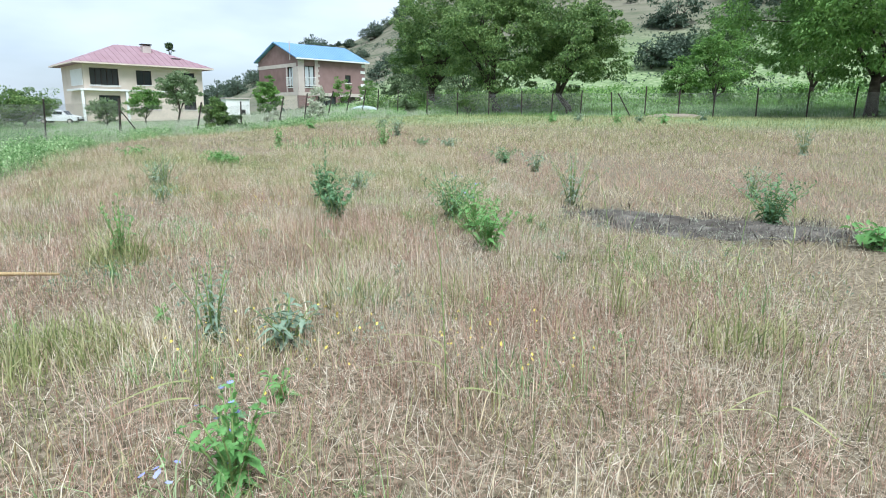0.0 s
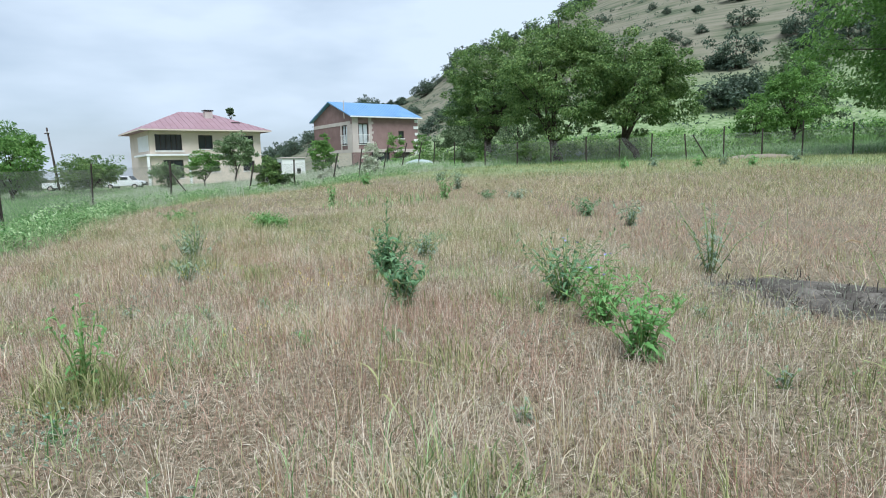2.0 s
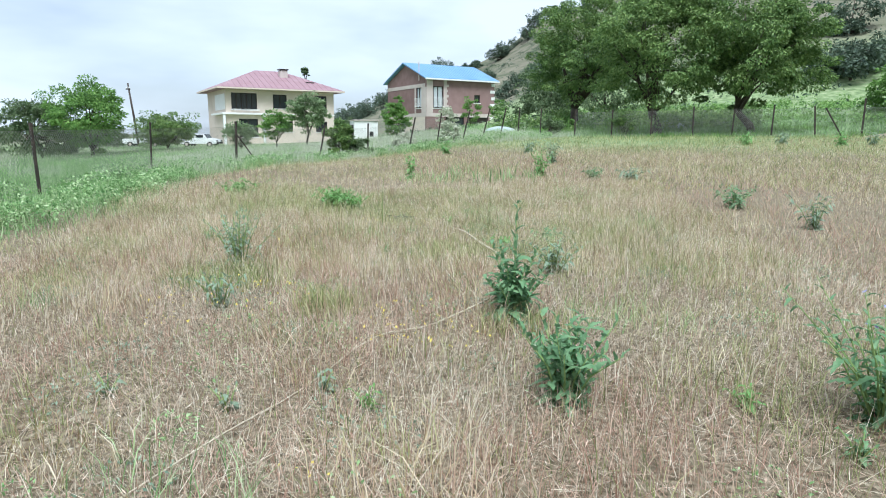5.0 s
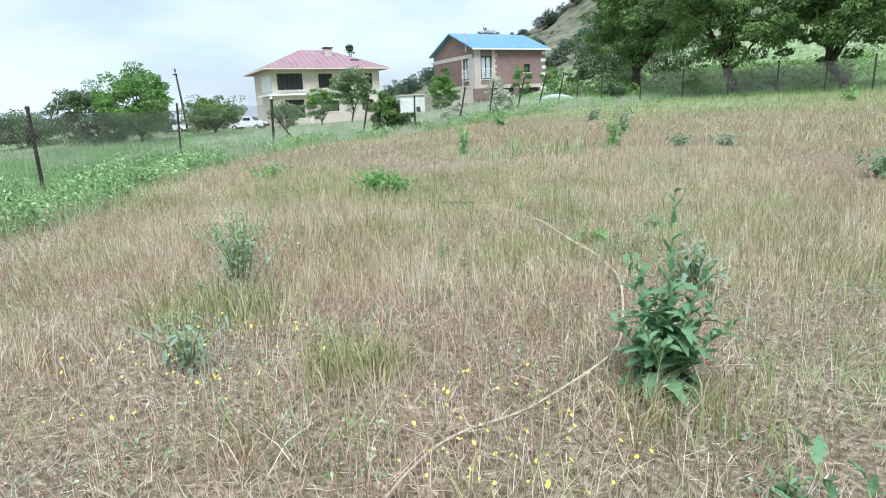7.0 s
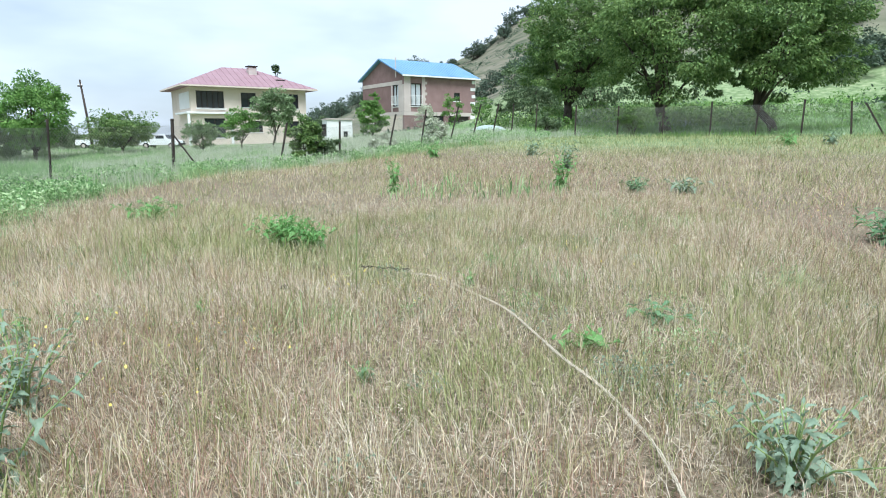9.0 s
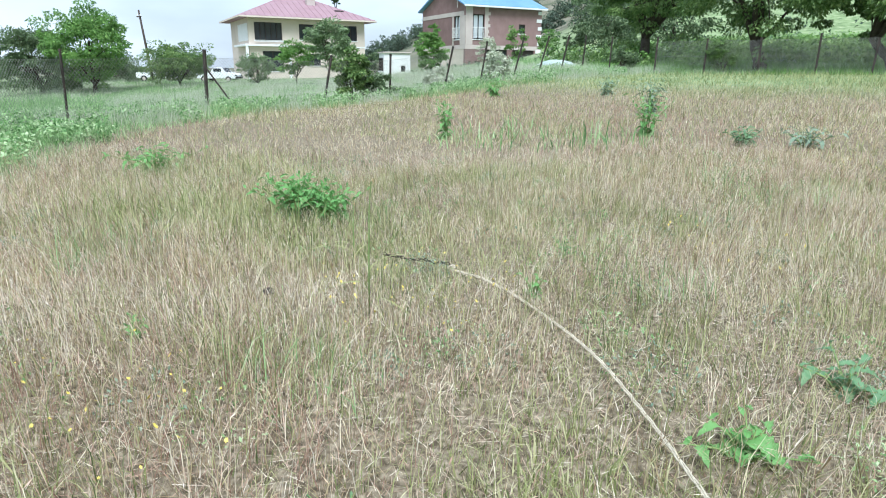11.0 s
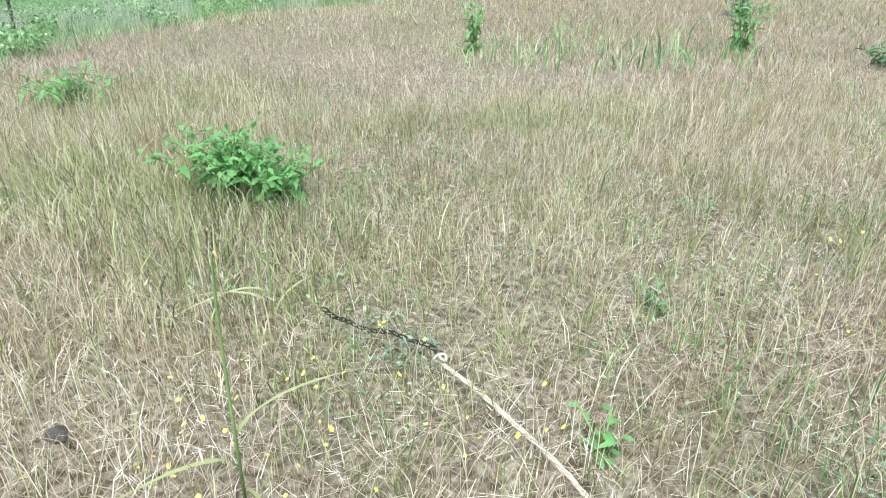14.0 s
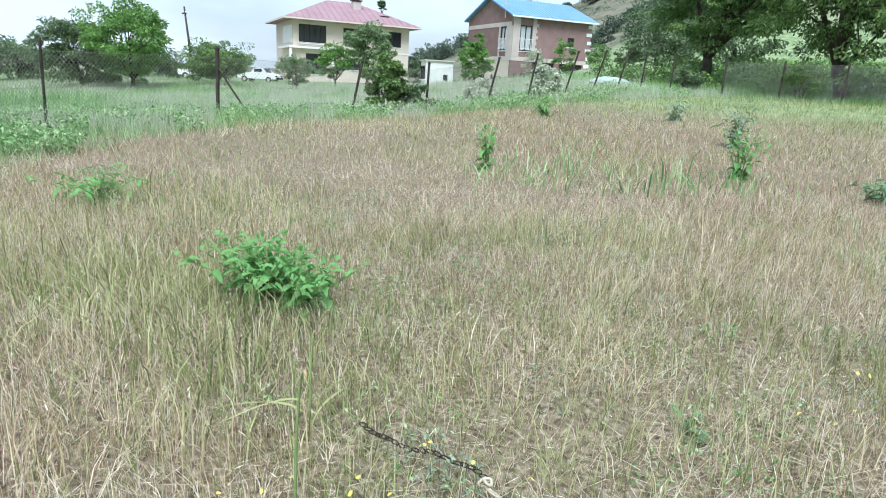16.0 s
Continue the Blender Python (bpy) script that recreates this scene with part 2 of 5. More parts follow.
def place(x, y, sink=0.0):
    return Vector((x, y, float(land(x, y)) - sink))


MID = Vector((-1.36, 10.45, 1.36))


def beyond(x, y, k):
    """A place k times as far out from the middle of the walk."""
    return place(MID.x + k * (x - MID.x), MID.y + k * (y - MID.y))


def far_height(x, y, k, height):
    """The height at that place that rises as far above the meadow as the nearer one would."""
    return MID.z + k * (float(land(x, y)) + height - MID.z) - beyond(x, y, k).z


def smooth(me):
    me.polygons.foreach_set("use_smooth", [True] * len(me.polygons))
    return me


def mesh_from(name, verts, faces, mat, shade=False):
    me = bpy.data.meshes.new(name)
    me.from_pydata(verts, [], faces)
    me.materials.append(mat)
    return smooth(me) if shade else me


def fast_mesh(name, verts, tris, mat):
    """A mesh of triangles straight from arrays."""
    me = bpy.data.meshes.new(name)
    me.vertices.add(len(verts))
    me.vertices.foreach_set("co", np.ascontiguousarray(verts, dtype=np.float32).ravel())
    me.loops.add(len(tris) * 3)
    me.loops.foreach_set("vertex_index", np.ascontiguousarray(tris, dtype=np.int32).ravel())
    me.polygons.add(len(tris))
    me.polygons.foreach_set("loop_start", np.arange(0, len(tris) * 3, 3, dtype=np.int32))
    me.materials.append(mat)
    me.update(calc_edges=True)
    return me


def part(name, bm, mat, parent=None, label=""):
    """Links a bmesh (or mesh) as one object under its thing."""
    if isinstance(bm, bmesh.types.BMesh):
        me = bpy.data.meshes.new(name)
        bmesh.ops.recalc_face_normals(bm, faces=bm.faces)
        bm.to_mesh(me)
        bm.free()
        me.materials.append(mat)
    else:
        me = bm
    ob = new(name, me)
    ob.parent = parent
    return tagged(ob, label)


def box(bm, x0, x1, y0, y1, z0, z1, bevel=0.0):
    r = bmesh.ops.create_cube(bm, size=1, matrix=Matrix.Translation(((x0 + x1) / 2, (y0 + y1) / 2, (z0 + z1) / 2)) @ Matrix.Diagonal((x1 - x0, y1 - y0, z1 - z0, 1)))
    if bevel:
        edges = list({e for v in r["verts"] for e in v.link_edges})
        bmesh.ops.bevel(bm, geom=edges, offset=bevel, segments=2, affect="EDGES", profile=0.7)
    return bm


def boxed(*a, **k):
    return box(bmesh.new(), *a, **k)


def tube(points, radii, sides=7, cap=True):
    """Vertices and faces of a tapered tube along points."""
    verts, faces = [], []
    pts = [Vector(p) for p in points]
    side = Vector((1, 0.13, 0.07))
    for i, p in enumerate(pts):
        d = (pts[min(i + 1, len(pts) - 1)] - pts[max(i - 1, 0)]).normalized()
        a = d.cross(side)
        if a.length < 0.05:
            a = d.cross(Vector((0, 1, 0)))
        a.normalize()
        b = d.cross(a)
        for k in range(sides):
            w = 2 * math.pi * k / sides
            verts.append(p + (a * math.cos(w) + b * math.sin(w)) * radii[i])
    for i in range(len(pts) - 1):
        for k in range(sides):
            q = (k + 1) % sides
            faces.append((i * sides + k, i * sides + q, (i + 1) * sides + q, (i + 1) * sides + k))
    if cap:
        faces.append(tuple(range(sides - 1, -1, -1)))
        faces.append(tuple((len(pts) - 1) * sides + k for k in range(sides)))
    return verts, faces


def tubes(name, runs, mat, sides=7):
    """One mesh out of several tubes."""
    verts, faces = [], []
    for points, radii in runs:
        v, f = tube(points, radii, sides)
        faces += [tuple(i + len(verts) for i in q) for q in f]
        verts += v
    return mesh_from(name, verts, faces, mat, True)


# ---- ground ----
rng = np.random.default_rng(5)
rings = np.concatenate([[0.0], np.arange(0.5, 30, 0.5), np.geomspace(30, 420, 90), np.geomspace(440, 2500, 14)])
SEG = 220
angles = np.arange(SEG) / SEG * 2 * np.pi
gx = (rings[1:, None] * np.sin(angles)).ravel()
gy = 10 + (rings[1:, None] * np.cos(angles)).ravel()
verts = np.column_stack([np.concatenate([[0], gx]), np.concatenate([[10], gy]), np.zeros(len(gx) + 1)])
verts[:, 2] = land(verts[:, 0], verts[:, 1])
tris = [(0, 1 + k, 1 + (k + 1) % SEG) for k in range(SEG)]
for i in range(len(rings) - 2):
    a, b = 1 + i * SEG, 1 + (i + 1) * SEG
    k = np.arange(SEG)
    q = (k + 1) % SEG
    tris += np.column_stack([a + k, b + k, b + q]).tolist() + np.column_stack([a + k, b + q, a + q]).tolist()
ground_mesh = fast_mesh("ground", verts, np.array(tris)[:, ::-1], field_material())
cover = ground_mesh.color_attributes.new("cover", "FLOAT_COLOR", "POINT")


def fence_x(y):
    """Where the wire fence stands beside the field."""
    return np.interp(y, [-30, 5, 16.3, 21.8, 25.8, 43, 60], [4, -8, -12.4, -15.8, -16.2, -10, -4])


def greenness(x, y):
    """How far fresh grass has taken over from dry: beyond the fences, along the verge and before the trees."""
    left = ease((fence_x(y) + 2.6 + 0.6 * np.sin(y * 0.8) - x) / 3.0)
    back = ease((y + 0.16 * x - 30.5) / 7)
    return np.clip(np.maximum(left, back), 0, 1)


far = np.hypot(verts[:, 0], verts[:, 1] - 10)
colour = np.column_stack([greenness(verts[:, 0], verts[:, 1]), ease((far - 92) / 30), np.zeros(len(verts)), np.ones(len(verts))])
cover.data.foreach_set("color", colour.astype(np.float32).ravel())
ground = tagged(new("ground", smooth(ground_mesh)), "dry straw-coloured field with trodden soil, rising to a hill", "ground", kind="structure")


# ---- trees ----
def leaf_cloud(centres, spread, count, size, gen, droop=0.35, middle=None):
    """Small folded leaves scattered in flattened clumps round the centres, hanging outward from the middle: vertices and triangles."""
    k = gen.integers(0, len(centres), count)
    c = centres[k]
    own = gen.uniform(0.6, 1.5, len(centres))[k][:, None]
    q = gen.normal(0, 1, (count, 3))
    q *= (0.75 + 0.25 * gen.random((count, 1))) / np.maximum(0.75, np.linalg.norm(q, axis=1, keepdims=True)) * 1.35
    p = c + q * spread * own * np.array([1, 1, 0.5])
    d = gen.normal(0, 0.7, (count, 3)) + q * np.array([0.7, 0.7, 0.1])
    if middle is not None:
        out = p - middle
        d += out / (np.linalg.norm(out, axis=1, keepdims=True) + 1e-6) * 0.5
    d[:, 2] -= droop * 2
    d /= np.linalg.norm(d, axis=1, keepdims=True)
    n = gen.normal(0, 0.6, (count, 3)) + np.array([0, 0, 1.2])
    w = np.cross(d, n)
    w /= np.linalg.norm(w, axis=1, keepdims=True) + 1e-6
    n = np.cross(w, d)
    s = size * gen.uniform(0.6, 1.35, (count, 1))
    v = np.stack([p, p + d * s * 0.5 + w * s * 0.24 + n * s * 0.08, p + d * s, p + d * s * 0.5 - w * s * 0.24 + n * s * 0.08], 1).reshape(-1, 3)
    i = np.arange(count)[:, None] * 4
    t = np.concatenate([i + np.array([0, 1, 2]), i + np.array([0, 2, 3])])
    return v, t


def tree(name, at, height, radius, label, category="tree", seed=1, leaf=None, leaves=9000, leaf_size=0.2, trunk=0.2, lean=(0, 0), bare=0.22, clumps=70, forks=6, group="", low=0.0, shift=(0, 0), puff=0.13):
    """A tree: tapered trunk that forks into limbs, and a crown of many small leaves in uneven clumps."""
    gen = np.random.default_rng(seed)
    root = tagged(new(name), label, category, group)
    root.location = at
    top = np.array([lean[0], lean[1], height * bare])
    runs = []
    mid = [np.array([0, 0, -0.15]), np.array([lean[0] * 0.2, lean[1] * 0.2, top[2] * 0.35]), np.array([lean[0] * 0.75, lean[1] * 0.75, top[2] * 0.75]), top]
    runs.append((mid, [trunk * 1.35, trunk * 1.02, trunk * 0.9, trunk * 0.8]))
    mid_z = height * (bare + 1) / 2 - low
    half = (height * (1 - bare)) / 2 + low
    centres = []
    while len(centres) < clumps:
        d = gen.normal(0, 1, 3)
        d /= np.linalg.norm(d)
        r = gen.uniform(0.25, 1.12) ** 0.5
        bumpy = 0.82 + 0.22 * math.sin(d[0] * 4 + seed) * math.cos(d[1] * 3.3 + d[2] * 4 + seed * 2)
        q = np.array([d[0] * radius, d[1] * radius, d[2] * half]) * r * bumpy
        if d[2] < -0.6 and gen.random() < 0.5:
            continue
        centres.append(q + np.array([lean[0] + shift[0], lean[1] + shift[1], mid_z]))
    centres = np.array(centres)
    order = gen.permutation(len(centres))
    for k in range(forks):
        tip = centres[order[k]]
        b = top * gen.uniform(0.8, 1.0) if k else top
        knee = b * 0.55 + tip * 0.45 + np.array([0, 0, 0.12 * height * gen.uniform(-0.3, 0.8)])
        runs.append(([b, knee, tip], [trunk * 0.55, trunk * 0.33, trunk * 0.08]))
        for _ in range(3):
            other = centres[gen.integers(len(centres))]
            if np.linalg.norm(other - knee) < radius * 1.1:
                runs.append(([knee, (knee + other) / 2 + gen.normal(0, 0.12, 3), other], [trunk * 0.25, trunk * 0.15, trunk * 0.04]))
    part("trunk", tubes("trunk", runs, BARK), BARK, root)
    v, t = leaf_cloud(centres, radius * puff, leaves, leaf_size, gen, 0.35, np.array([lean[0] + shift[0], lean[1] + shift[1], mid_z]))
    part("crown", fast_mesh("crown", v, t, leaf or WALNUT_LEAF), None, root)
    return root


WALNUT = "large walnut tree with dense dark green crown"
tree("tree", beyond(-8.9, 46, 1.22), 9.4, 4.0, WALNUT, seed=3, leaves=44000, trunk=0.3, clumps=210, group="walnut trees", bare=0.14, low=0.3, leaf_size=0.18, shift=(0.2, 0), puff=0.11)
tree("tree", place(-4.0, 45.9), 9.6, 4.3, WALNUT + " and forked trunk", seed=4, leaves=62000, trunk=0.27, clumps=300, lean=(-0.4, 0), group="walnut trees", bare=0.14, low=0.35, leaf_size=0.16, shift=(0.9, 0), puff=0.1)
tree("tree", place(0.8, 45.3), 7.5, 3.4, WALNUT + " and leaning trunk", seed=8, leaves=40000, trunk=0.19, clumps=190, lean=(-0.9, 0.2), group="walnut trees", bare=0.18, low=0.25, leaf_size=0.16, shift=(1.0, 0), puff=0.11)
tree("tree", place(16.1, 40.9), 12.5, 7.4, "tall spreading walnut tree with bright green drooping foliage", seed=12, leaf=BRIGHT_LEAF, leaves=74000, leaf_size=0.21, trunk=0.28, clumps=480, bare=0.16, low=1.5, forks=5, puff=0.08)
# younger trees beyond the wire
tree("tree", place(8.5, 55), 3.8, 1.5, "young bright green tree behind the wire fence", seed=21, leaf=BRIGHT_LEAF, leaves=5000, trunk=0.08, bare=0.08, low=0.3)
tree("tree", place(11.2, 56.5), 6.4, 2.6, "bright green tree behind the wire fence", seed=22, leaf=BRIGHT_LEAF, leaves=11000, trunk=0.12, bare=0.08, low=0.6, clumps=120)
tree("tree", place(13.5, 66), 9.0, 3.4, "olive green tree at the foot of the hill", seed=23, leaf=OLIVE_LEAF, leaves=9000, leaf_size=0.27, trunk=0.16, bare=0.1, low=0.6, clumps=120)
tree("tree", place(19.5, 62), 9.5, 4.0, "broad green tree behind the wire fence", seed=26, leaf=WALNUT_LEAF, leaves=8000, leaf_size=0.27, trunk=0.16, bare=0.1, low=0.6, clumps=120)
tree("tree", place(-18.5, 76), 7.0, 3.8, "dull green tree beside the brick house", seed=24, leaf=OLIVE_LEAF, leaves=9000, trunk=0.16, leaf_size=0.26, bare=0.06, low=0.8, clumps=110)
tree("tree", place(-22, 98), 9.0, 5.2, "dull green tree behind the brick house", seed=25, leaf=HAZY_LEAF, leaves=7000, leaf_size=0.32, trunk=0.16, bare=0.06, low=0.8, clumps=110)
tree("tree", place(-11.5, 72), 6.5, 4.2, "dull green tree behind the walnut trees", seed=27, leaf=OLIVE_LEAF, leaves=7000, leaf_size=0.29, trunk=0.16, bare=0.06, low=0.8, clumps=110)


# orchard before the cream house
def orchard_tree(x, y, k, height, radius, label, leaves, **more):
    tree("tree", beyond(x, y, k), far_height(x, y, k, height), radius * k, label, leaves=leaves, **more)


orchard_tree(-24.3, 40.7, 1.3, 3.7, 1.45, "young fruit tree with a thin leaning trunk", 6000, seed=31, leaf=SILVER_LEAF, leaf_size=0.2, trunk=0.08, bare=0.28, clumps=80, lean=(0.3, 0), group="orchard trees")
orchard_tree(-28.2, 42.7, 1.4, 3.0, 1.2, "young fruit tree with light green leaves", 5000, seed=32, leaf=BRIGHT_LEAF, leaf_size=0.2, trunk=0.06, bare=0.2, clumps=60, group="orchard trees")
orchard_tree(-31.3, 42.7, 1.4, 2.5, 1.3, "young fruit tree with sparse yellowish leaves", 4000, seed=33, leaf=SILVER_LEAF, leaf_size=0.2, trunk=0.06, bare=0.12, clumps=60, group="orchard trees")
orchard_tree(-37.5, 42.0, 1.4, 3.6, 2.3, "broad dark green fruit tree in tall grass", 12000, seed=34, leaf=WALNUT_LEAF, leaf_size=0.22, trunk=0.13, bare=0.1, clumps=130, group="orchard trees")
orchard_tree(-35.4, 34.6, 1.5, 6.0, 2.4, "full green tree in the tall meadow", 15000, seed=35, leaf=BRIGHT_LEAF, leaf_size=0.25, trunk=0.17, bare=0.1, clumps=130, group="orchard trees", low=0.3)
orchard_tree(-39.2, 34.0, 1.5, 5.0, 2.5, "full green tree in the tall meadow", 15000, seed=36, leaf=OLIVE_LEAF, leaf_size=0.25, trunk=0.17, bare=0.08, clumps=120, group="orchard trees", low=0.3)
orchard_tree(-62, 42, 1.2, 4.2, 4.0, "dark green tree far across the meadow", 7000, seed=37, leaf=OLIVE_LEAF, leaf_size=0.3, trunk=0.14, bare=0.06, clumps=100, group="orchard trees", low=0.6)
orchard_tree(-60, 31, 1.2, 5.5, 4.4, "dark green tree far across the meadow", 7000, seed=38, leaf=HAZY_LEAF, leaf_size=0.3, trunk=0.14, bare=0.06, clumps=100, group="orchard trees", low=0.6)
orchard_tree(-58, 22, 1.2, 6.0, 4.6, "dark green tree far across the meadow", 7000, seed=40, leaf=OLIVE_LEAF, leaf_size=0.3, trunk=0.14, bare=0.06, clumps=100, group="orchard trees", low=0.6)
orchard_tree(-56, 50, 1.3, 3.4, 3.0, "dark green tree far across the meadow", 8000, seed=41, leaf=OLIVE_LEAF, leaf_size=0.3, trunk=0.14, bare=0.06, clumps=90, group="orchard trees", low=0.6)
orchard_tree(-24.6, 52.8, 1.25, 3.6, 1.15, "round green tree between the two houses", 7000, seed=39, leaf=BRIGHT_LEAF, leaf_size=0.2, trunk=0.09, bare=0.06, clumps=90, low=0.3)
tree("tree", place(-79, 114), 15.2, 0.7, "slender treetop showing over the cream house roof", seed=46, leaf=OLIVE_LEAF, leaves=1300, leaf_size=0.3, trunk=0.1, bare=0.8, clumps=30)
# shrubs along the wire
for k, (x, y, h, r, lf, n) in enumerate(((-14.7, 30.1, 1.8, 0.75, WALNUT_LEAF, 7000), (-14.2, 30.6, 1.0, 0.6, OLIVE_LEAF, 3200), (-14.2, 34.6, 1.0, 0.6, PALE, 1800), (-12.6, 36.4, 1.1, 0.7, PALE, 2000),
                                         (-5.3, 42.9, 1.5, 0.75, WALNUT_LEAF, 3600), (-9.5, 43.6, 1.2, 0.8, OLIVE_LEAF, 2600), (-37.5, 65.5, 3.0, 1.4, OLIVE_LEAF, 3600), (-26.5, 73.5, 3.6, 1.3, BRIGHT_LEAF, 3000),
                                         (-23.6, 74.3, 3.0, 1.2, BRIGHT_LEAF, 2600), (-29.0, 72.5, 3.0, 1.3, PALE, 2600), (-21.0, 75.0, 3.0, 1.3, OLIVE_LEAF, 2600))):
    tree("shrub", place(x, y), h, r, "leafy green shrub growing in the long grass", "shrub", seed=60 + k, leaf=lf, leaves=n, leaf_size=0.11 if y < 45 else 0.16, trunk=0.03, bare=0.04, clumps=40, forks=8, group="shrubs along the wire", low=0.1)

# scrub on the hill: three kinds, repeated
HILL = "dark green scrub oak on the dry hillside"
kinds = [tree("hill_tree", Vector((0, 0, -200)), h, r, HILL, "tree", seed=50 + i, leaf=HAZY_LEAF, leaves=1500, leaf_size=0.42, trunk=0.16, bare=0.08, clumps=48, forks=3, group="hill scrub", low=0.4) for i, (h, r) in enumerate(((4.2, 2.6), (5.5, 3.4), (2.6, 2.0)))]
gen = np.random.default_rng(77)
spots = []
for n, a0, a1, r0, r1, s0, s1 in ((72, -29, 1, 268, 303, 0.9, 1.7), (40, 6, 24, 88, 190, 0.8, 1.5), (14, -24, -13, 100, 220, 0.9, 1.5), (30, -9, 6, 130, 285, 0.4, 0.9), (38, 3, 40, 190, 300, 0.9, 1.5), (30, -37, -26, 190, 300, 1.0, 1.7)):
    for k in range(n):
        spots.append((gen.uniform(a0, a1), gen.uniform(r0, r1), gen.uniform(s0, s1)))
for k, (a, r, s) in enumerate(spots):
    x, y = r * math.sin(radians(a)), 10 + r * math.cos(radians(a))
    m = Matrix.Translation(place(x, y, 0.3)) @ Matrix.Rotation(gen.uniform(0, 6.28), 4, "Z")
    if k < 3:
        kinds[k].matrix_basis = m
    else:
        c = copy_thing(kinds[k % 3], m)
        c.scale = (s, s, s * gen.uniform(0.8, 1.1))

# low scrub and herbs too many to count
gen = np.random.default_rng(78)
n = 5200
a, r = gen.uniform(-34, 62, n), 62 + 270 * gen.random(n) ** 0.8
x, y = r * np.sin(np.radians(a)), 10 + r * np.cos(np.radians(a))
dense = gen.random(n) < np.where(r < 100, 0.9, 0.12 + 0.5 * (np.sin(a * 0.5 + r * 0.05) > 0.3))
x, y, r = x[dense], y[dense], r[dense]
centres = np.column_stack([x, y, land(x, y) + 0.3])
v, t = leaf_cloud(centres, 0.7, 36000, 0.42, gen)
tagged(new("hill_scrub", fast_mesh("hill_scrub", v, t, HAZY_LEAF)), "low dull green scrub over the dry hillside", "scrub", kind="stuff")
n = 620
a, r = gen.uniform(-26, 45, n), 105 + 200 * gen.random(n) ** 0.7
x, y = r * np.sin(np.radians(a)), 10 + r * np.cos(np.radians(a))
centres = np.column_stack([x, y, land(x, y) + 0.5])
v, t = leaf_cloud(centres, 0.9, 26000, 0.5, gen)
tagged(new("hill_bushes", fast_mesh("hill_bushes", v, t, HAZY_LEAF)), "small dark bushes dotted over the hillside", "bushes", kind="stuff")
n = 420
x, y = gen.uniform(-13, 45, n), 50 + 42 * gen.random(n)
centres = np.column_stack([x, y, land(x, y) + 0.45])
v, t = leaf_cloud(centres, 0.55, 26000, 0.22, gen)
tagged(new("garden_growth", fast_mesh("garden_growth", v, t, BRIGHT_LEAF)), "yellow-green garden growth behind the walnut trees", "shrubs", kind="stuff")

# dark undergrowth in the shade of the walnut trees
n = 110
x, y = gen.uniform(-15, 1.0, n), gen.uniform(50, 60, n)
centres = np.column_stack([x, y, land(x, y) + gen.uniform(0.1, 1.0, n)])
v, t = leaf_cloud(centres, 0.55, 18000, 0.2, gen)
tagged(new("undergrowth", fast_mesh("undergrowth", v, t, WALNUT_LEAF)), "dark green undergrowth in the shade of walnut trees", "undergrowth", kind="stuff")

# ---- fences ----
def post(at, height, lean_x=0.0, lean_y=0.0, brace=None, wide=0.035, label="rusty dark fence post in long grass"):
    root = tagged(new("fence_post"), label, "post", "fence posts")
    root.location = at
    bm = bmesh.new()
    box(bm, -wide, wide, -wide * 0.8, wide * 0.8, -0.2, height, 0.008)
    box(bm, -wide * 1.2, wide * 1.2, -wide, wide, height - 0.05, height - 0.02, 0.004)
    for v in bm.verts:
        v.co.x += lean_x * v.co.z / height
        v.co.y += lean_y * v.co.z / height
    part("upright", bm, POST_WOOD, root)
    if brace:
        v, f = tube([(lean_x * 0.75, lean_y * 0.75, height * 0.72), (brace[0], brace[1], 0.0)], [0.022, 0.022], 6)
        part("brace", mesh_from("brace", v, f, POST_WOOD), None, root)
    return root


LEFT = [(-8.2, 5.5, 1.5, 0, 0), (-10.4, 11.0, 1.5, 0, 0), (-12.4, 16.3, 1.45, -0.05, 0), (-15.8, 21.8, 1.5, 0.1, 0), (-16.15, 25.7, 1.5, 0.08, 0), (-15.0, 29.0, 1.5, 0.3, 0.1), (-14.2, 31.4, 1.5, 0.05, 0),
        (-13.4, 33.6, 1.5, 0.35, 0), (-12.8, 35.3, 1.5, 0.25, 0), (-12.2, 37.0, 1.5, 0.35, 0.1), (-11.7, 38.4, 1.5, 0.4, 0), (-11.2, 39.7, 1.5, 0.3, 0), (-10.7, 41.1, 1.5, 0.1, 0), (-10.0, 43.0, 1.5, 0.05, 0)]
BACK = [(-10.0, 43.0, 1.5, 0, 0), (-8.0, 42.8, 1.5, 0.02, 0), (-6.0, 42.6, 1.4, 0.02, 0), (-4.0, 42.5, 1.4, 0, 0), (-2.0, 42.4, 1.5, 0, 0), (-0.2, 42.3, 1.3, 0.04, 0), (1.5, 42.2, 1.5, 0.03, 0), (3.3, 42.2, 1.4, -0.12, 0), (5.1, 42.1, 1.7, 0, 0),
        (6.9, 42.0, 1.5, 0, 0), (8.7, 41.8, 1.8, 0.0, 0), (10.8, 41.4, 1.6, -0.02, 0), (13.1, 40.8, 1.7, 0, 0), (15.1, 40.2, 1.6, 0, 0), (17.4, 39.5, 1.6, 0, 0), (20, 38.7, 1.6, 0, 0), (23, 37.8, 1.6, 0, 0), (26, 37.0, 1.6, 0, 0)]


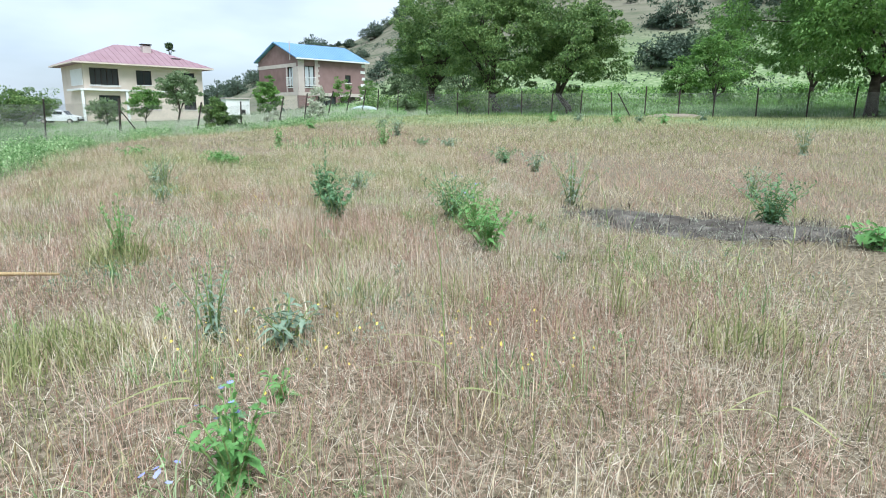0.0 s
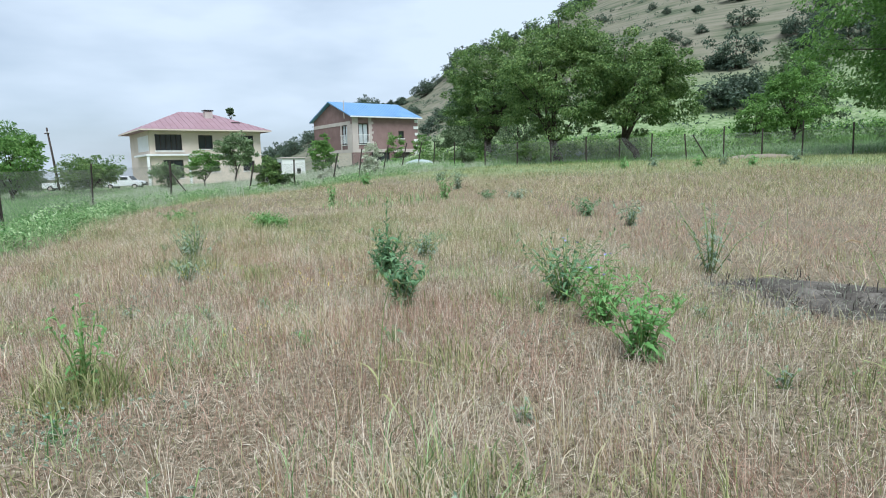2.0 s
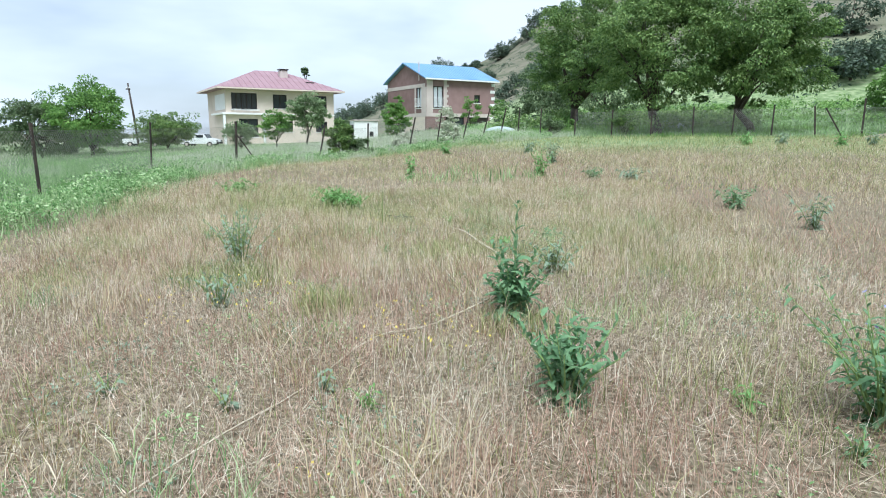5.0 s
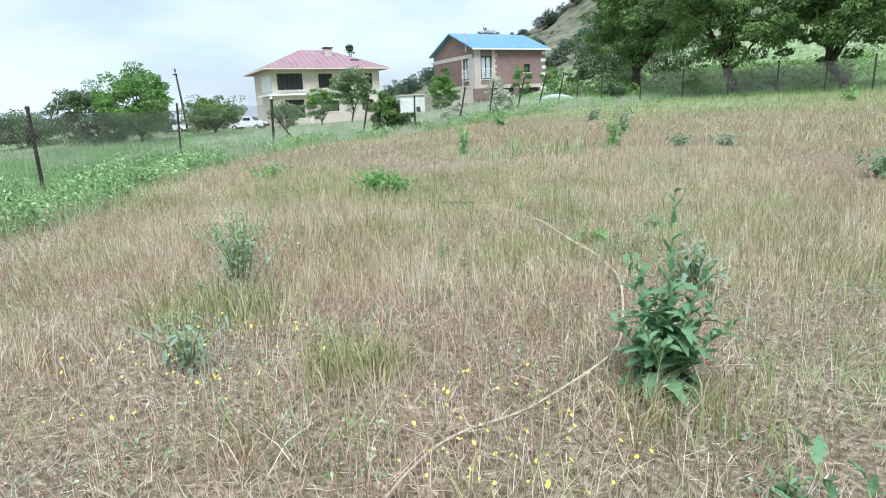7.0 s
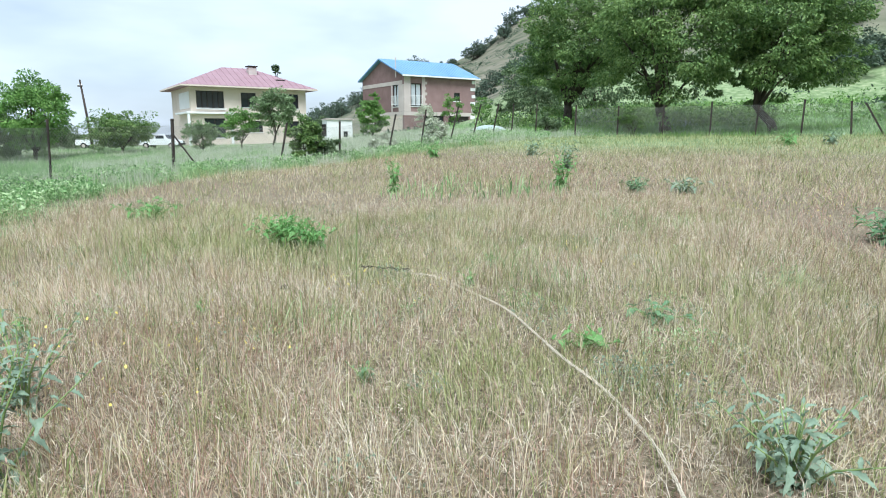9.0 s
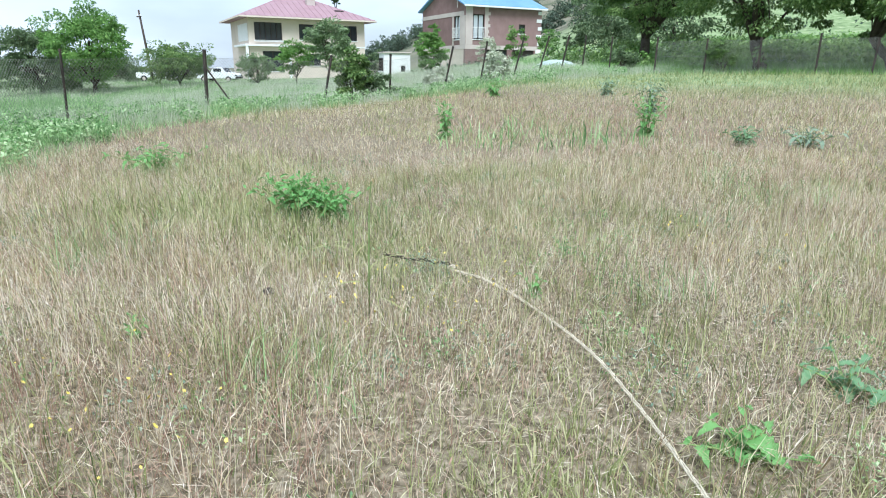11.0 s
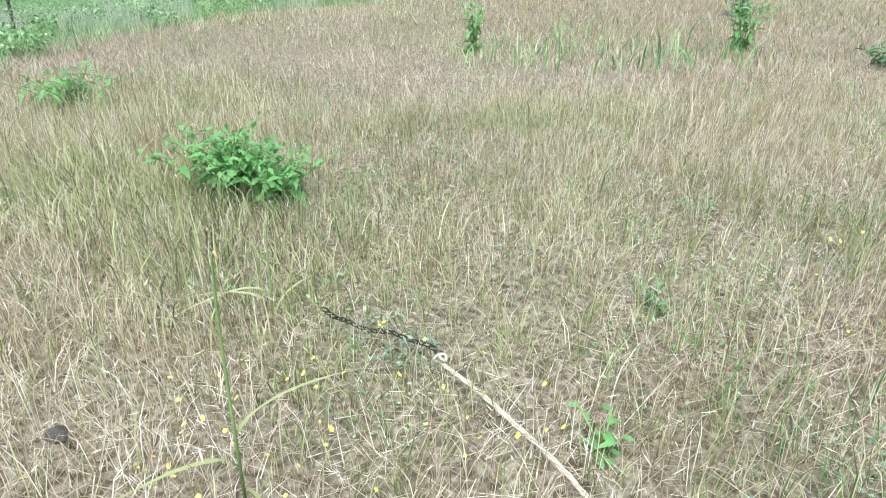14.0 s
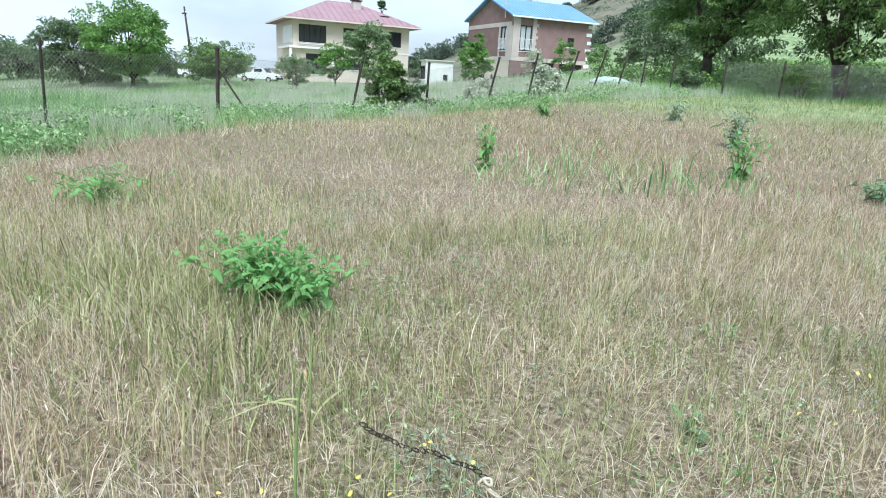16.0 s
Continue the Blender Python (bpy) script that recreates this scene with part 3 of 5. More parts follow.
def netting(name, posts, label):
    """Chain-link wire between posts: two sets of slanting wires and three line wires."""
    verts, faces = [], []
    r = 0.003

    def wire(p, q):
        side = Vector((0, 0, 1)).cross((q - p)).normalized() * r if abs((q - p).normalized().z) < 0.95 else Vector((r, 0, 0))
        up = (q - p).normalized().cross(side).normalized() * r
        i = len(verts)
        for e in (p, q):
            verts.extend((e + side, e - side * 0.5 + up, e - side * 0.5 - up))
        faces.extend(((i, i + 1, i + 4, i + 3), (i + 1, i + 2, i + 5, i + 4), (i + 2, i, i + 3, i + 5)))

    for a, b in zip(posts, posts[1:]):
        pa, pb = place(a[0], a[1]), place(b[0], b[1])
        pa.x, pb.x = pa.x + a[3] * 0.5, pb.x + b[3] * 0.5
        h, length = 1.3, (pb - pa).length
        at = lambda s, z: pa.lerp(pb, s / length) + Vector((0, 0, z))
        for z in (0.12, 0.7, 1.3):
            wire(at(0, z), at(length, z))
        step = 0.085
        k = -h
        while k < length:
            for up in (True, False):
                s0, s1 = max(k, 0), min(k + h, length)
                z0, z1 = s0 - k, s1 - k
                if not up:
                    z0, z1 = h - z0, h - z1
                wire(at(s0, z0), at(s1, z1))
            k += step
    ob = tagged(new(name, mesh_from(name, verts, faces, WIRE)), label, "fence wire", kind="stuff")
    return ob


for i, (x, y, h, lx, ly) in enumerate(LEFT):
    if i == 4:
        post(place(x, y), h, lx, ly, brace=(0.75, 0.3), wide=0.036, label="dark fence post with a slanting brace in long grass")
    else:
        post(place(x, y), h, lx, ly, wide=0.022 if i == 3 else 0.028)
for x, y, h, lx, ly in BACK[1:]:
    post(place(x, y), h, lx, ly)
post(place(4.3, 41.6), 1.3, -0.75, 0, label="broken fence post leaning over in the grass")
netting("wire_netting", LEFT[:9], "sagging grey chain-link wire along the meadow")
netting("wire_netting", BACK[1:], "thin grey fence wire before the trees")

gen = np.random.default_rng(91)
n = 200
y = gen.uniform(12, 41, n)
x = fence_x(y) + gen.uniform(-0.8, 2.2, n)
centres = np.column_stack([x, y, land(x, y) + 0.2])
v, t = leaf_cloud(centres, 0.24, 26000, 0.07, gen, 0.0)
tagged(new("verge_herbs", fast_mesh("verge_herbs", v, t, LUSH)), "leafy green herbs crowding the foot of the wire", "herbs", kind="stuff")

# ---- houses ----
def on_site(x, y, z, turn, k=1.0):
    """The pose of a building, k times as far out and as large."""
    return Matrix.Translation(MID + (Vector((x, y, z)) - MID) * k) @ Matrix.Rotation(radians(turn), 4, "Z") @ Matrix.Scale(k, 4)


def opening(parent, name, x0, x1, z0, z1, face, mullions=1, frame_w=0.08, rail=False, wall="front", trim=None, pane=None):
    """A window set in a wall: frame, panes and sill, as parts. The wall's face is y = face (front) or x = face (side)."""
    w = tagged(new(name), "dark-framed window with reflecting panes")
    w.parent = parent
    if wall == "side":
        w.matrix_basis = Matrix.Translation((face, 0, 0)) @ Matrix.Rotation(radians(-90), 4, "Z")
    else:
        w.matrix_basis = Matrix.Translation((0, face, 0))
    bm = bmesh.new()
    f = frame_w
    box(bm, x0, x1, -0.06, 0.1, z1 - f, z1)
    box(bm, x0, x1, -0.06, 0.1, z0, z0 + f)
    box(bm, x0, x0 + f, -0.06, 0.1, z0 + f, z1 - f)
    box(bm, x1 - f, x1, -0.06, 0.1, z0 + f, z1 - f)
    for k in range(1, mullions + 1):
        c = x0 + (x1 - x0) * k / (mullions + 1)
        box(bm, c - f * 0.4, c + f * 0.4, -0.05, 0.09, z0 + f, z1 - f)
    part("frame", bm, DARK_FRAME, w)
    for k in range(mullions + 1):
        c0, c1 = x0 + (x1 - x0) * k / (mullions + 1), x0 + (x1 - x0) * (k + 1) / (mullions + 1)
        part("pane", boxed(c0 + f * 0.5, c1 - f * 0.5, 0.02, 0.04, z0 + f, z1 - f), pane or GLASS, w)
    part("sill", boxed(x0 - 0.1, x1 + 0.1, -0.14, 0.02, z0 - 0.08, z0 - 0.002, 0.01), trim or WHITE_PAINT, w)
    if rail:
        for z in (z0 + 0.15, z0 + 0.95):
            part("rail", boxed(x0 - 0.05, x1 + 0.05, -0.3, -0.26, z, z + 0.04), WHITE_PAINT, w)
        for k in range(9):
            c = x0 + (x1 - x0) * k / 8
            part("baluster", boxed(c - 0.012, c + 0.012, -0.29, -0.27, z0 + 0.19, z0 + 0.95), WHITE_PAINT, w)
        for c in (x0 - 0.05, x1 + 0.05):
            part("rail_end", boxed(c - 0.015, c + 0.015, -0.258, 0.0, z0 + 0.95, z0 + 0.985), WHITE_PAINT, w)
    return w


def walls_with_holes(length, height, z0, holes, y, thick, mat, parent, name, side_at=None):
    """A wall along x cut by rectangular openings, made of butted blocks."""
    bm = bmesh.new()
    xs = sorted({0, length, *[h[0] for h in holes], *[h[1] for h in holes]})
    for a, b in zip(xs, xs[1:]):
        cut = sorted((h[2], h[3]) for h in holes if h[0] <= a and h[1] >= b)
        z = z0
        for c, d in cut + [(z0 + height, None)]:
            if c > z:
                box(bm, a, b, y, y + thick, z, c)
            z = d
    bmesh.ops.remove_doubles(bm, verts=bm.verts, dist=0.0005)
    if side_at is not None:
        bmesh.ops.transform(bm, matrix=Matrix.Translation((side_at, 0, 0)) @ Matrix.Rotation(radians(-90), 4, "Z"), verts=bm.verts)
    return part(name, bm, mat, parent)


def cream_house():
    """Two storeys, hipped red roof, closed-in corner balcony. Local x runs along the front, y back; the origin is the front corner."""
    L, D, H = 12.5, 9.5, 5.5
    h = tagged(new("house"), "two-storey cream house with a red hipped roof and corner balcony", "house")
    h.matrix_basis = on_site(-50.9, 62.1, 0.85, 56, 1.4)
    front = [(0.6, 3.4, 3.3, 5.1), (5.2, 6.8, 3.5, 5.05), (10.2, 11.6, 3.5, 5.05), (5.9, 7.4, 0.9, 2.1), (10.2, 11.6, 0.9, 2.1), (1.3, 3.4, 0.3, 2.3)]
    walls_with_holes(L, H + 1.2, -1.2, front, 0, 0.3, STUCCO, h, "front_wall")
    part("end_wall", boxed(L - 0.3, L, 0.3, D, -1.2, H), STUCCO, h)
    part("back_wall", boxed(0, L - 0.3, D - 0.3, D, -1.2, H), STUCCO, h)
    part("side_wall", boxed(0, 0.3, 0.3, D - 0.3, -1.2, H), STUCCO, h)
    part("balcony_screen", boxed(-0.06, -0.004, 0.35, 5.2, 3.3, 5.0, 0.02), WHITE_PAINT, h, "pale blind closing the balcony's side")
    part("balcony_slab", boxed(-0.5, 4.2, -0.45, 0.0, 2.75, 2.95, 0.02), WHITE_PAINT, h)
    part("balcony_side_slab", boxed(-0.5, -0.005, 0.002, 5.6, 2.75, 2.95, 0.02), WHITE_PAINT, h)
    part("string_course", boxed(4.21, L + 0.03, -0.04, -0.003, 2.78, 2.92), WHITE_PAINT, h)
    for x in (-0.42, 3.9):
        part("column", boxed(x, x + 0.24, -0.4, -0.16, -1.2, 2.74, 0.02), WHITE_PAINT, h)
    opening(h, "window", *front[0], 0.08, 4)
    for a in front[1:]:
        opening(h, "window", *a, 0.08, 1)
    for z in (3.2, 3.32):
        part("rail", boxed(0.5, 3.6, -0.2, -0.16, z, z + 0.04), WHITE_PAINT, h)
    # roof: hips over a soffit
    o, ridge = 1.0, 2.4
    v = [(-o, -o, H), (L + o, -o, H), (L + o, D + o, H), (-o, D + o, H), (4.6, D / 2, H + ridge), (L - 4.6, D / 2, H + ridge)]
    up = [(x, y, z + 0.14) for x, y, z in v]
    f = [(3, 2, 1, 0), (6, 7, 11, 10), (7, 8, 11), (8, 9, 10, 11), (9, 6, 10), (0, 1, 7, 6), (1, 2, 8, 7), (2, 3, 9, 8), (3, 0, 6, 9)]
    part("roof", mesh_from("roof", v[:4] + v[4:] + up, f, RED_ROOF), None, h)
    bm = bmesh.new()
    for a in ((-o - 0.03, L + o + 0.03, -o - 0.06, -o - 0.005), (-o - 0.03, L + o + 0.03, D + o + 0.005, D + o + 0.06)):
        box(bm, *a, H - 0.03, H + 0.12)
    for a in ((-o - 0.06, -o - 0.005), (L + o + 0.005, L + o + 0.06)):
        box(bm, *a, -o, D + o, H - 0.03, H + 0.12)
    part("fascia", bm, STUCCO, h)
    bm = bmesh.new()
    n = 22
    for k in range(1, n):
        x = -o + (L + 2 * o) * k / n
        run = min(1.0, (x + o) / (4.6 + o), (L + o - x) / (4.6 + o))
        a = Vector((x, -o, H + 0.16))
        b = Vector((x, -o + (D / 2 + o) * run, H + 0.16 + ridge * run))
        vv, ff = tube([a, b], [0.035, 0.035], 4)
        made = [bm.verts.new(p) for p in vv]
        for q in ff:
            bm.faces.new([made[i] for i in q])
    part("roof_rib", bm, RED_ROOF, h)
    c = part("chimney", boxed(7.0, 7.9, 2.7, 3.5, H + 1.0, H + 2.5, 0.02), CONCRETE, h)
    part("cap", boxed(6.9, 8.0, 2.6, 3.6, H + 2.56, H + 2.68, 0.02), DARK_FRAME, c)
    part("roof_hatch", boxed(9.6, 10.6, 1.2, 1.9, H + 0.95, H + 1.2, 0.02), DARK_FRAME, h)


def brick_house():
    """Two storeys of bare brick with a blue gabled roof; the gable looks along local -x."""
    L, W, H = 8.1, 8.9, 5.6
    h = tagged(new("house"), "two-storey unplastered brick house with a blue gabled roof", "house")
    h.matrix_basis = on_site(-27.9, 65.0, 1.35, 55, 1.32)
    front = [(0.75, 1.9, 2.75, 4.85), (5.6, 6.3, 3.35, 4.15), (2.2, 4.4, 0.4, 2.0), (5.0, 7.4, 0.2, 1.9)]
    walls_with_holes(L, 2.5, -0.6, [(a, b, c, min(d, 1.9)) for a, b, c, d in front if c < 2], 0.02, 0.3, BRICK, h, "lower_wall")
    part("beam", boxed(-0.02, L + 0.02, 0, 0.35, 1.9, 2.25), CONCRETE, h)
    part("side_beam", boxed(0, 0.35, 0.351, W, 1.9, 2.25), CONCRETE, h)
    walls_with_holes(L, H - 2.25, 2.25, [a for a in front if a[2] > 2], 0.02, 0.3, BRICK, h, "upper_wall")
    g = walls_with_holes(W - 0.33, 2.5, -0.6, [], 0, 0.3, STUCCO, h, "side_lower_wall")
    g.matrix_basis = Matrix.Translation((0.33, 0.33, 0)) @ Matrix.Rotation(radians(90), 4, "Z")
    g = walls_with_holes(W - 0.33, 2.5, 2.25, [(0.75, 1.9, 2.75, 4.75)], 0, 0.3, BRICK, h, "side_upper_wall")
    g.matrix_basis = Matrix.Translation((0.33, 0.33, 0)) @ Matrix.Rotation(radians(90), 4, "Z")
    part("gable_beam", boxed(0.0, 0.35, 0.33, W, 4.75, 5.1), CONCRETE, h)
    v = [(0.03, 0, 5.1), (0.03, W, 5.1), (0.03, W, 5.6), (0.03, W / 2, 7.22), (0.03, 0, 5.6)]
    v += [(x + 0.28, y, z) for x, y, z in v]
    part("gable", mesh_from("gable", v, [(0, 1, 2, 3, 4), (9, 8, 7, 6, 5), (0, 4, 9, 5), (1, 0, 5, 6), (2, 1, 6, 7), (3, 2, 7, 8), (4, 3, 8, 9)], BRICK), None, h)
    part("back_wall", boxed(0.34, L, W - 0.3, W, -1.6, H), BRICK, h)
    part("end_wall", boxed(L - 0.3, L - 0.01, 0.33, W - 0.31, -1.6, H), BRICK, h)
    for x0, x1 in ((0.02, 0.7), (1.95, 2.3)):
        part("render_panel", boxed(x0, x1, -0.02, 0.016, 2.26, 5.5), CONCRETE, h)
    for y0, y1 in ((0.02, 1.05), (2.25, 2.5)):
        part("render_panel", boxed(-0.02, 0.026, y0, y1, 2.26, 4.74), CONCRETE, h)
    for k in range(9):
        z = -0.4 + 0.68 * k
        part("quoin", boxed(L - (0.55 if k % 2 else 0.4), L + 0.02, -0.03, 0.018, z, z + 0.3, 0.01), WHITE_PAINT, h)
    for k in range(6):
        part("quoin", boxed(2.3, 2.3 + (0.22 if k % 2 else 0.1), -0.02, 0.016, 2.3 + 0.5 * k, 2.55 + 0.5 * k), CONCRETE, h)
    # both balcony doors take the panes with painted sky reflection
    opening(h, "balcony_door", 0.75, 1.9, 2.75, 4.85, 0.12, 1, rail=True, pane=SKY_PANE)
    opening(h, "window", 5.6, 6.3, 3.35, 4.15, 0.12, 0)
    opening(h, "window", 2.2, 4.4, 0.4, 1.9, 0.12, 1)
    part("garage_door", boxed(5.0, 7.4, 0.12, 0.18, 0.2, 1.9), DARK_FRAME, h)
    w = opening(h, "balcony_door", -2.23, -1.08, 2.75, 4.75, 0, 1, rail=True, pane=SKY_PANE)
    w.matrix_basis = Matrix.Translation((0.13, 0, 0)) @ Matrix.Rotation(radians(-90), 4, "Z")
    o, rise = 0.35, 1.7
    z0, zr = H - 0.12, H + rise
    t = 0.12
    v = [(-o, -o, z0), (L + o, -o, z0), (L + o, W / 2, zr), (-o, W / 2, zr), (L + o, W + o, z0), (-o, W + o, z0)]
    v += [(x, y, z + t) for x, y, z in v]
    f = [(3, 2, 1, 0), (5, 4, 2, 3), (6, 7, 8, 9), (9, 8, 10, 11), (0, 1, 7, 6), (1, 2, 8, 7), (2, 4, 10, 8), (4, 5, 11, 10), (5, 3, 9, 11), (3, 0, 6, 9)]
    part("roof", mesh_from("roof", v, f, BLUE_ROOF), None, h)
    bm = bmesh.new()
    for k in range(1, 24):
        x = -o + (L + 2 * o) * k / 24
        vv, ff = tube([(x, -o, z0 + t + 0.01), (x, W / 2, zr + t + 0.01)], [0.03, 0.03], 4)
        made = [bm.verts.new(p) for p in vv]
        for q in ff:
            bm.faces.new([made[i] for i in q])
    part("roof_rib", bm, BLUE_ROOF, h)
    part("gutter", boxed(-o, L + o, -o - 0.13, -o - 0.005, z0 - 0.06, z0 + 0.08, 0.02), WHITE_PAINT, h)
    v, f = tube([(-0.2, 1.2, 5.4), (-0.2, 1.2, 7.2)], [0.05, 0.05], 8)
    part("stove_pipe", mesh_from("stove_pipe", v, f, CONCRETE), None, h)


cream_house()
brick_house()

# ---- outbuilding, pole, vehicle, sheeting ----
def shed():
    h = tagged(new("shed"), "small white flat-roofed shed among the trees", "shed")
    h.matrix_basis = on_site(-26.2, 49.2, float(land(-26, 49)) + 0.05, 45, 1.35)
    walls_with_holes(1.8, 1.75, 0, [(1.15, 1.45, 0.55, 0.95)], 0, 0.12, WHITE_PAINT, h, "front_wall")
    part("side_wall", boxed(0, 0.12, 0.12, 1.6, 0, 1.75), WHITE_PAINT, h)
    part("end_wall", boxed(1.68, 1.8, 0.12, 1.6, 0, 1.75), WHITE_PAINT, h)
    part("back_wall", boxed(0.12, 1.68, 1.48, 1.6, 0, 1.75), WHITE_PAINT, h)
    part("roof", boxed(-0.08, 1.88, -0.1, 1.7, 1.75, 1.83, 0.02), CONCRETE, h)
    opening(h, "window", 1.15, 1.45, 0.55, 0.95, 0.05, 0, 0.05)
    w = opening(h, "window", -1.3, -0.3, 0.6, 1.45, 0, 2, 0.06)
    w.matrix_basis = Matrix.Translation((-0.02, 0, 0)) @ Matrix.Rotation(radians(-90), 4, "Z")


def utility_pole():
    p = tagged(new("utility_pole"), "leaning dark wooden pole with a crosspiece in the orchard", "pole")
    p.matrix_basis = Matrix.Translation(beyond(-32.3, 35.5, 2.0)) @ Matrix.Scale(1.62, 4)
    v, f = tube([(0, 0, -0.3), (-0.35, 0.05, 2.2), (-0.75, 0.1, 4.6)], [0.09, 0.075, 0.055], 9)
    part("shaft", mesh_from("shaft", v, f, POST_WOOD, True), None, p)
    part("crosspiece", boxed(-0.95, -0.55, 0.04, 0.12, 4.15, 4.23, 0.01), POST_WOOD, p)
    for x in (-0.9, -0.62):
        v, f = tube([(x, 0.08, 4.2), (x, 0.08, 4.33)], [0.035, 0.025], 8)
        part("insulator", mesh_from("insulator", v, f, WHITE_PAINT, True), None, p)


def car(x, y, turn):
    """A pickup: lofted body with cab, windows, wheels and bumpers."""
    c = tagged(new("car"), "white pickup parked beyond the meadow by the house", "car")
    c.matrix_basis = on_site(x, y, float(land(x, y)) + 0.1, turn)
    bm = bmesh.new()
    outline = [(-2.3, 0.42), (-2.35, 0.75), (-2.3, 0.98), (-0.75, 1.02), (-0.62, 1.06), (-0.35, 1.5), (0.05, 1.58), (0.65, 1.56), (1.05, 1.08), (1.9, 0.96), (2.2, 0.82), (2.25, 0.5), (2.1, 0.4), (-2.2, 0.38)]
    left = [bm.verts.new((px, -0.82 + 0.1 * max(0, pz - 1.0), pz)) for px, pz in outline]
    right = [bm.verts.new((px, 0.82 - 0.1 * max(0, pz - 1.0), pz)) for px, pz in outline]
    bm.faces.new(left)
    bm.faces.new(right[::-1])
    for i in range(len(outline)):
        j = (i + 1) % len(outline)
        bm.faces.new((left[i], right[i], right[j], left[j]))
    bmesh.ops.bevel(bm, geom=list(bm.edges), offset=0.04, segments=2, affect="EDGES")
    part("body", bm, CAR_PAINT, c)
    for y0, y1 in ((-0.83, -0.79), (0.79, 0.83)):
        part("side_window", boxed(-0.3, 0.62, y0, y1, 1.12, 1.46, 0.01), GLASS, c)
    bm = boxed(0.0, 0.02, -0.65, 0.65, 0, 0.58)
    bmesh.ops.transform(bm, matrix=Matrix.Translation((1.075, 0, 1.09)) @ Matrix.Rotation(radians(-40), 4, "Y"), verts=bm.verts)
    part("windscreen", bm, GLASS, c)
    part("front_bumper", boxed(2.2, 2.34, -0.78, 0.78, 0.42, 0.62, 0.03), RUBBER, c)
    part("rear_bumper", boxed(-2.46, -2.34, -0.78, 0.78, 0.42, 0.58, 0.03), RUBBER, c)
    for s in (-0.62, 0.62):
        part("headlight", boxed(2.16, 2.27, s - 0.16, s + 0.16, 0.68, 0.82, 0.02), GLASS, c)
    for wx in (-1.45, 1.4):
        for s in (-0.78, 0.78):
            v, f = tube([(wx, s - 0.11, 0.33), (wx, s - 0.09, 0.33), (wx, s + 0.09, 0.33), (wx, s + 0.11, 0.33)], [0.29, 0.33, 0.33, 0.29], 20)
            w = part("wheel", mesh_from("wheel", v, f, RUBBER, False), None, c)
            e = 0.115 if s > 0 else -0.115
            v, f = tube([(wx, s + e * 0.9, 0.33), (wx, s + e * 1.05, 0.33)], [0.19, 0.17], 16)
            part("rim", mesh_from("rim", v, f, CONCRETE), None, w)


def sheeting(x, y, r, h, label):
    """A draped plastic cover over a heap: an uneven dome."""
    g = np.random.default_rng(int(x * 10) % 97)
    n, m = 18, 7
    v, f = [], []
    for i in range(m + 1):
        for k in range(n):
            w, e = 2 * math.pi * k / n, i / m
            rr = r * math.sin(e * math.pi / 2) * (1 + 0.12 * math.sin(3 * w + x) * e + g.normal(0, 0.02))
            v.append((rr * math.cos(w) * 1.5, rr * math.sin(w), h * math.cos(e * math.pi / 2) ** 0.8 + g.normal(0, 0.015) - (0.1 if i == m else 0)))
    for i in range(m):
        for k in range(n):
            f.append((i * n + k, i * n + (k + 1) % n, (i + 1) * n + (k + 1) % n, (i + 1) * n + k))
    ob = tagged(new("plastic_cover", mesh_from("plastic_cover", v, f, PLASTIC, True)), label, "cover")
    ob.location = place(x, y)


shed()
utility_pole()
car(-58.5, 65.5, 20)
car(-64.5, 62.5, 30)
sheeting(-13.6, 46.6, 0.8, 0.6, "pale plastic sheet draped over a heap by the fence")
sheeting(-3.6, 52.0, 0.7, 0.6, "pale plastic sheet draped over a heap behind trees")


# ---- weeds ----
def leaf_mesh(name, mat, length, width, bend, seed, lobes=0.0):
    """One curved, folded blade with a wavy margin, growing along +x."""
    g = np.random.default_rng(seed)
    n = 8
    v, f = [], []
    for i in range(n + 1):
        s = i / n
        w = width * math.sin(math.pi * min(1, s * 0.92 + 0.08)) ** 0.8 * (1 + lobes * (1 if i % 2 else -1)) * (1 if i < n else 0.05)
        z = bend * s * s * length
        x = length * s * (1 - 0.25 * abs(bend) * s)
        v += [(x, -w / 2, z + w * 0.25 + g.normal(0, 0.004)), (x, 0, z), (x, w / 2, z + w * 0.25 + g.normal(0, 0.004))]
    for i in range(n):
        a, b = i * 3, (i + 1) * 3
        f += [(a, a + 1, b + 1, b), (a + 1, a + 2, b + 2, b + 1)]
    return mesh_from(name, v, f, mat, True)


LEAVES = {}


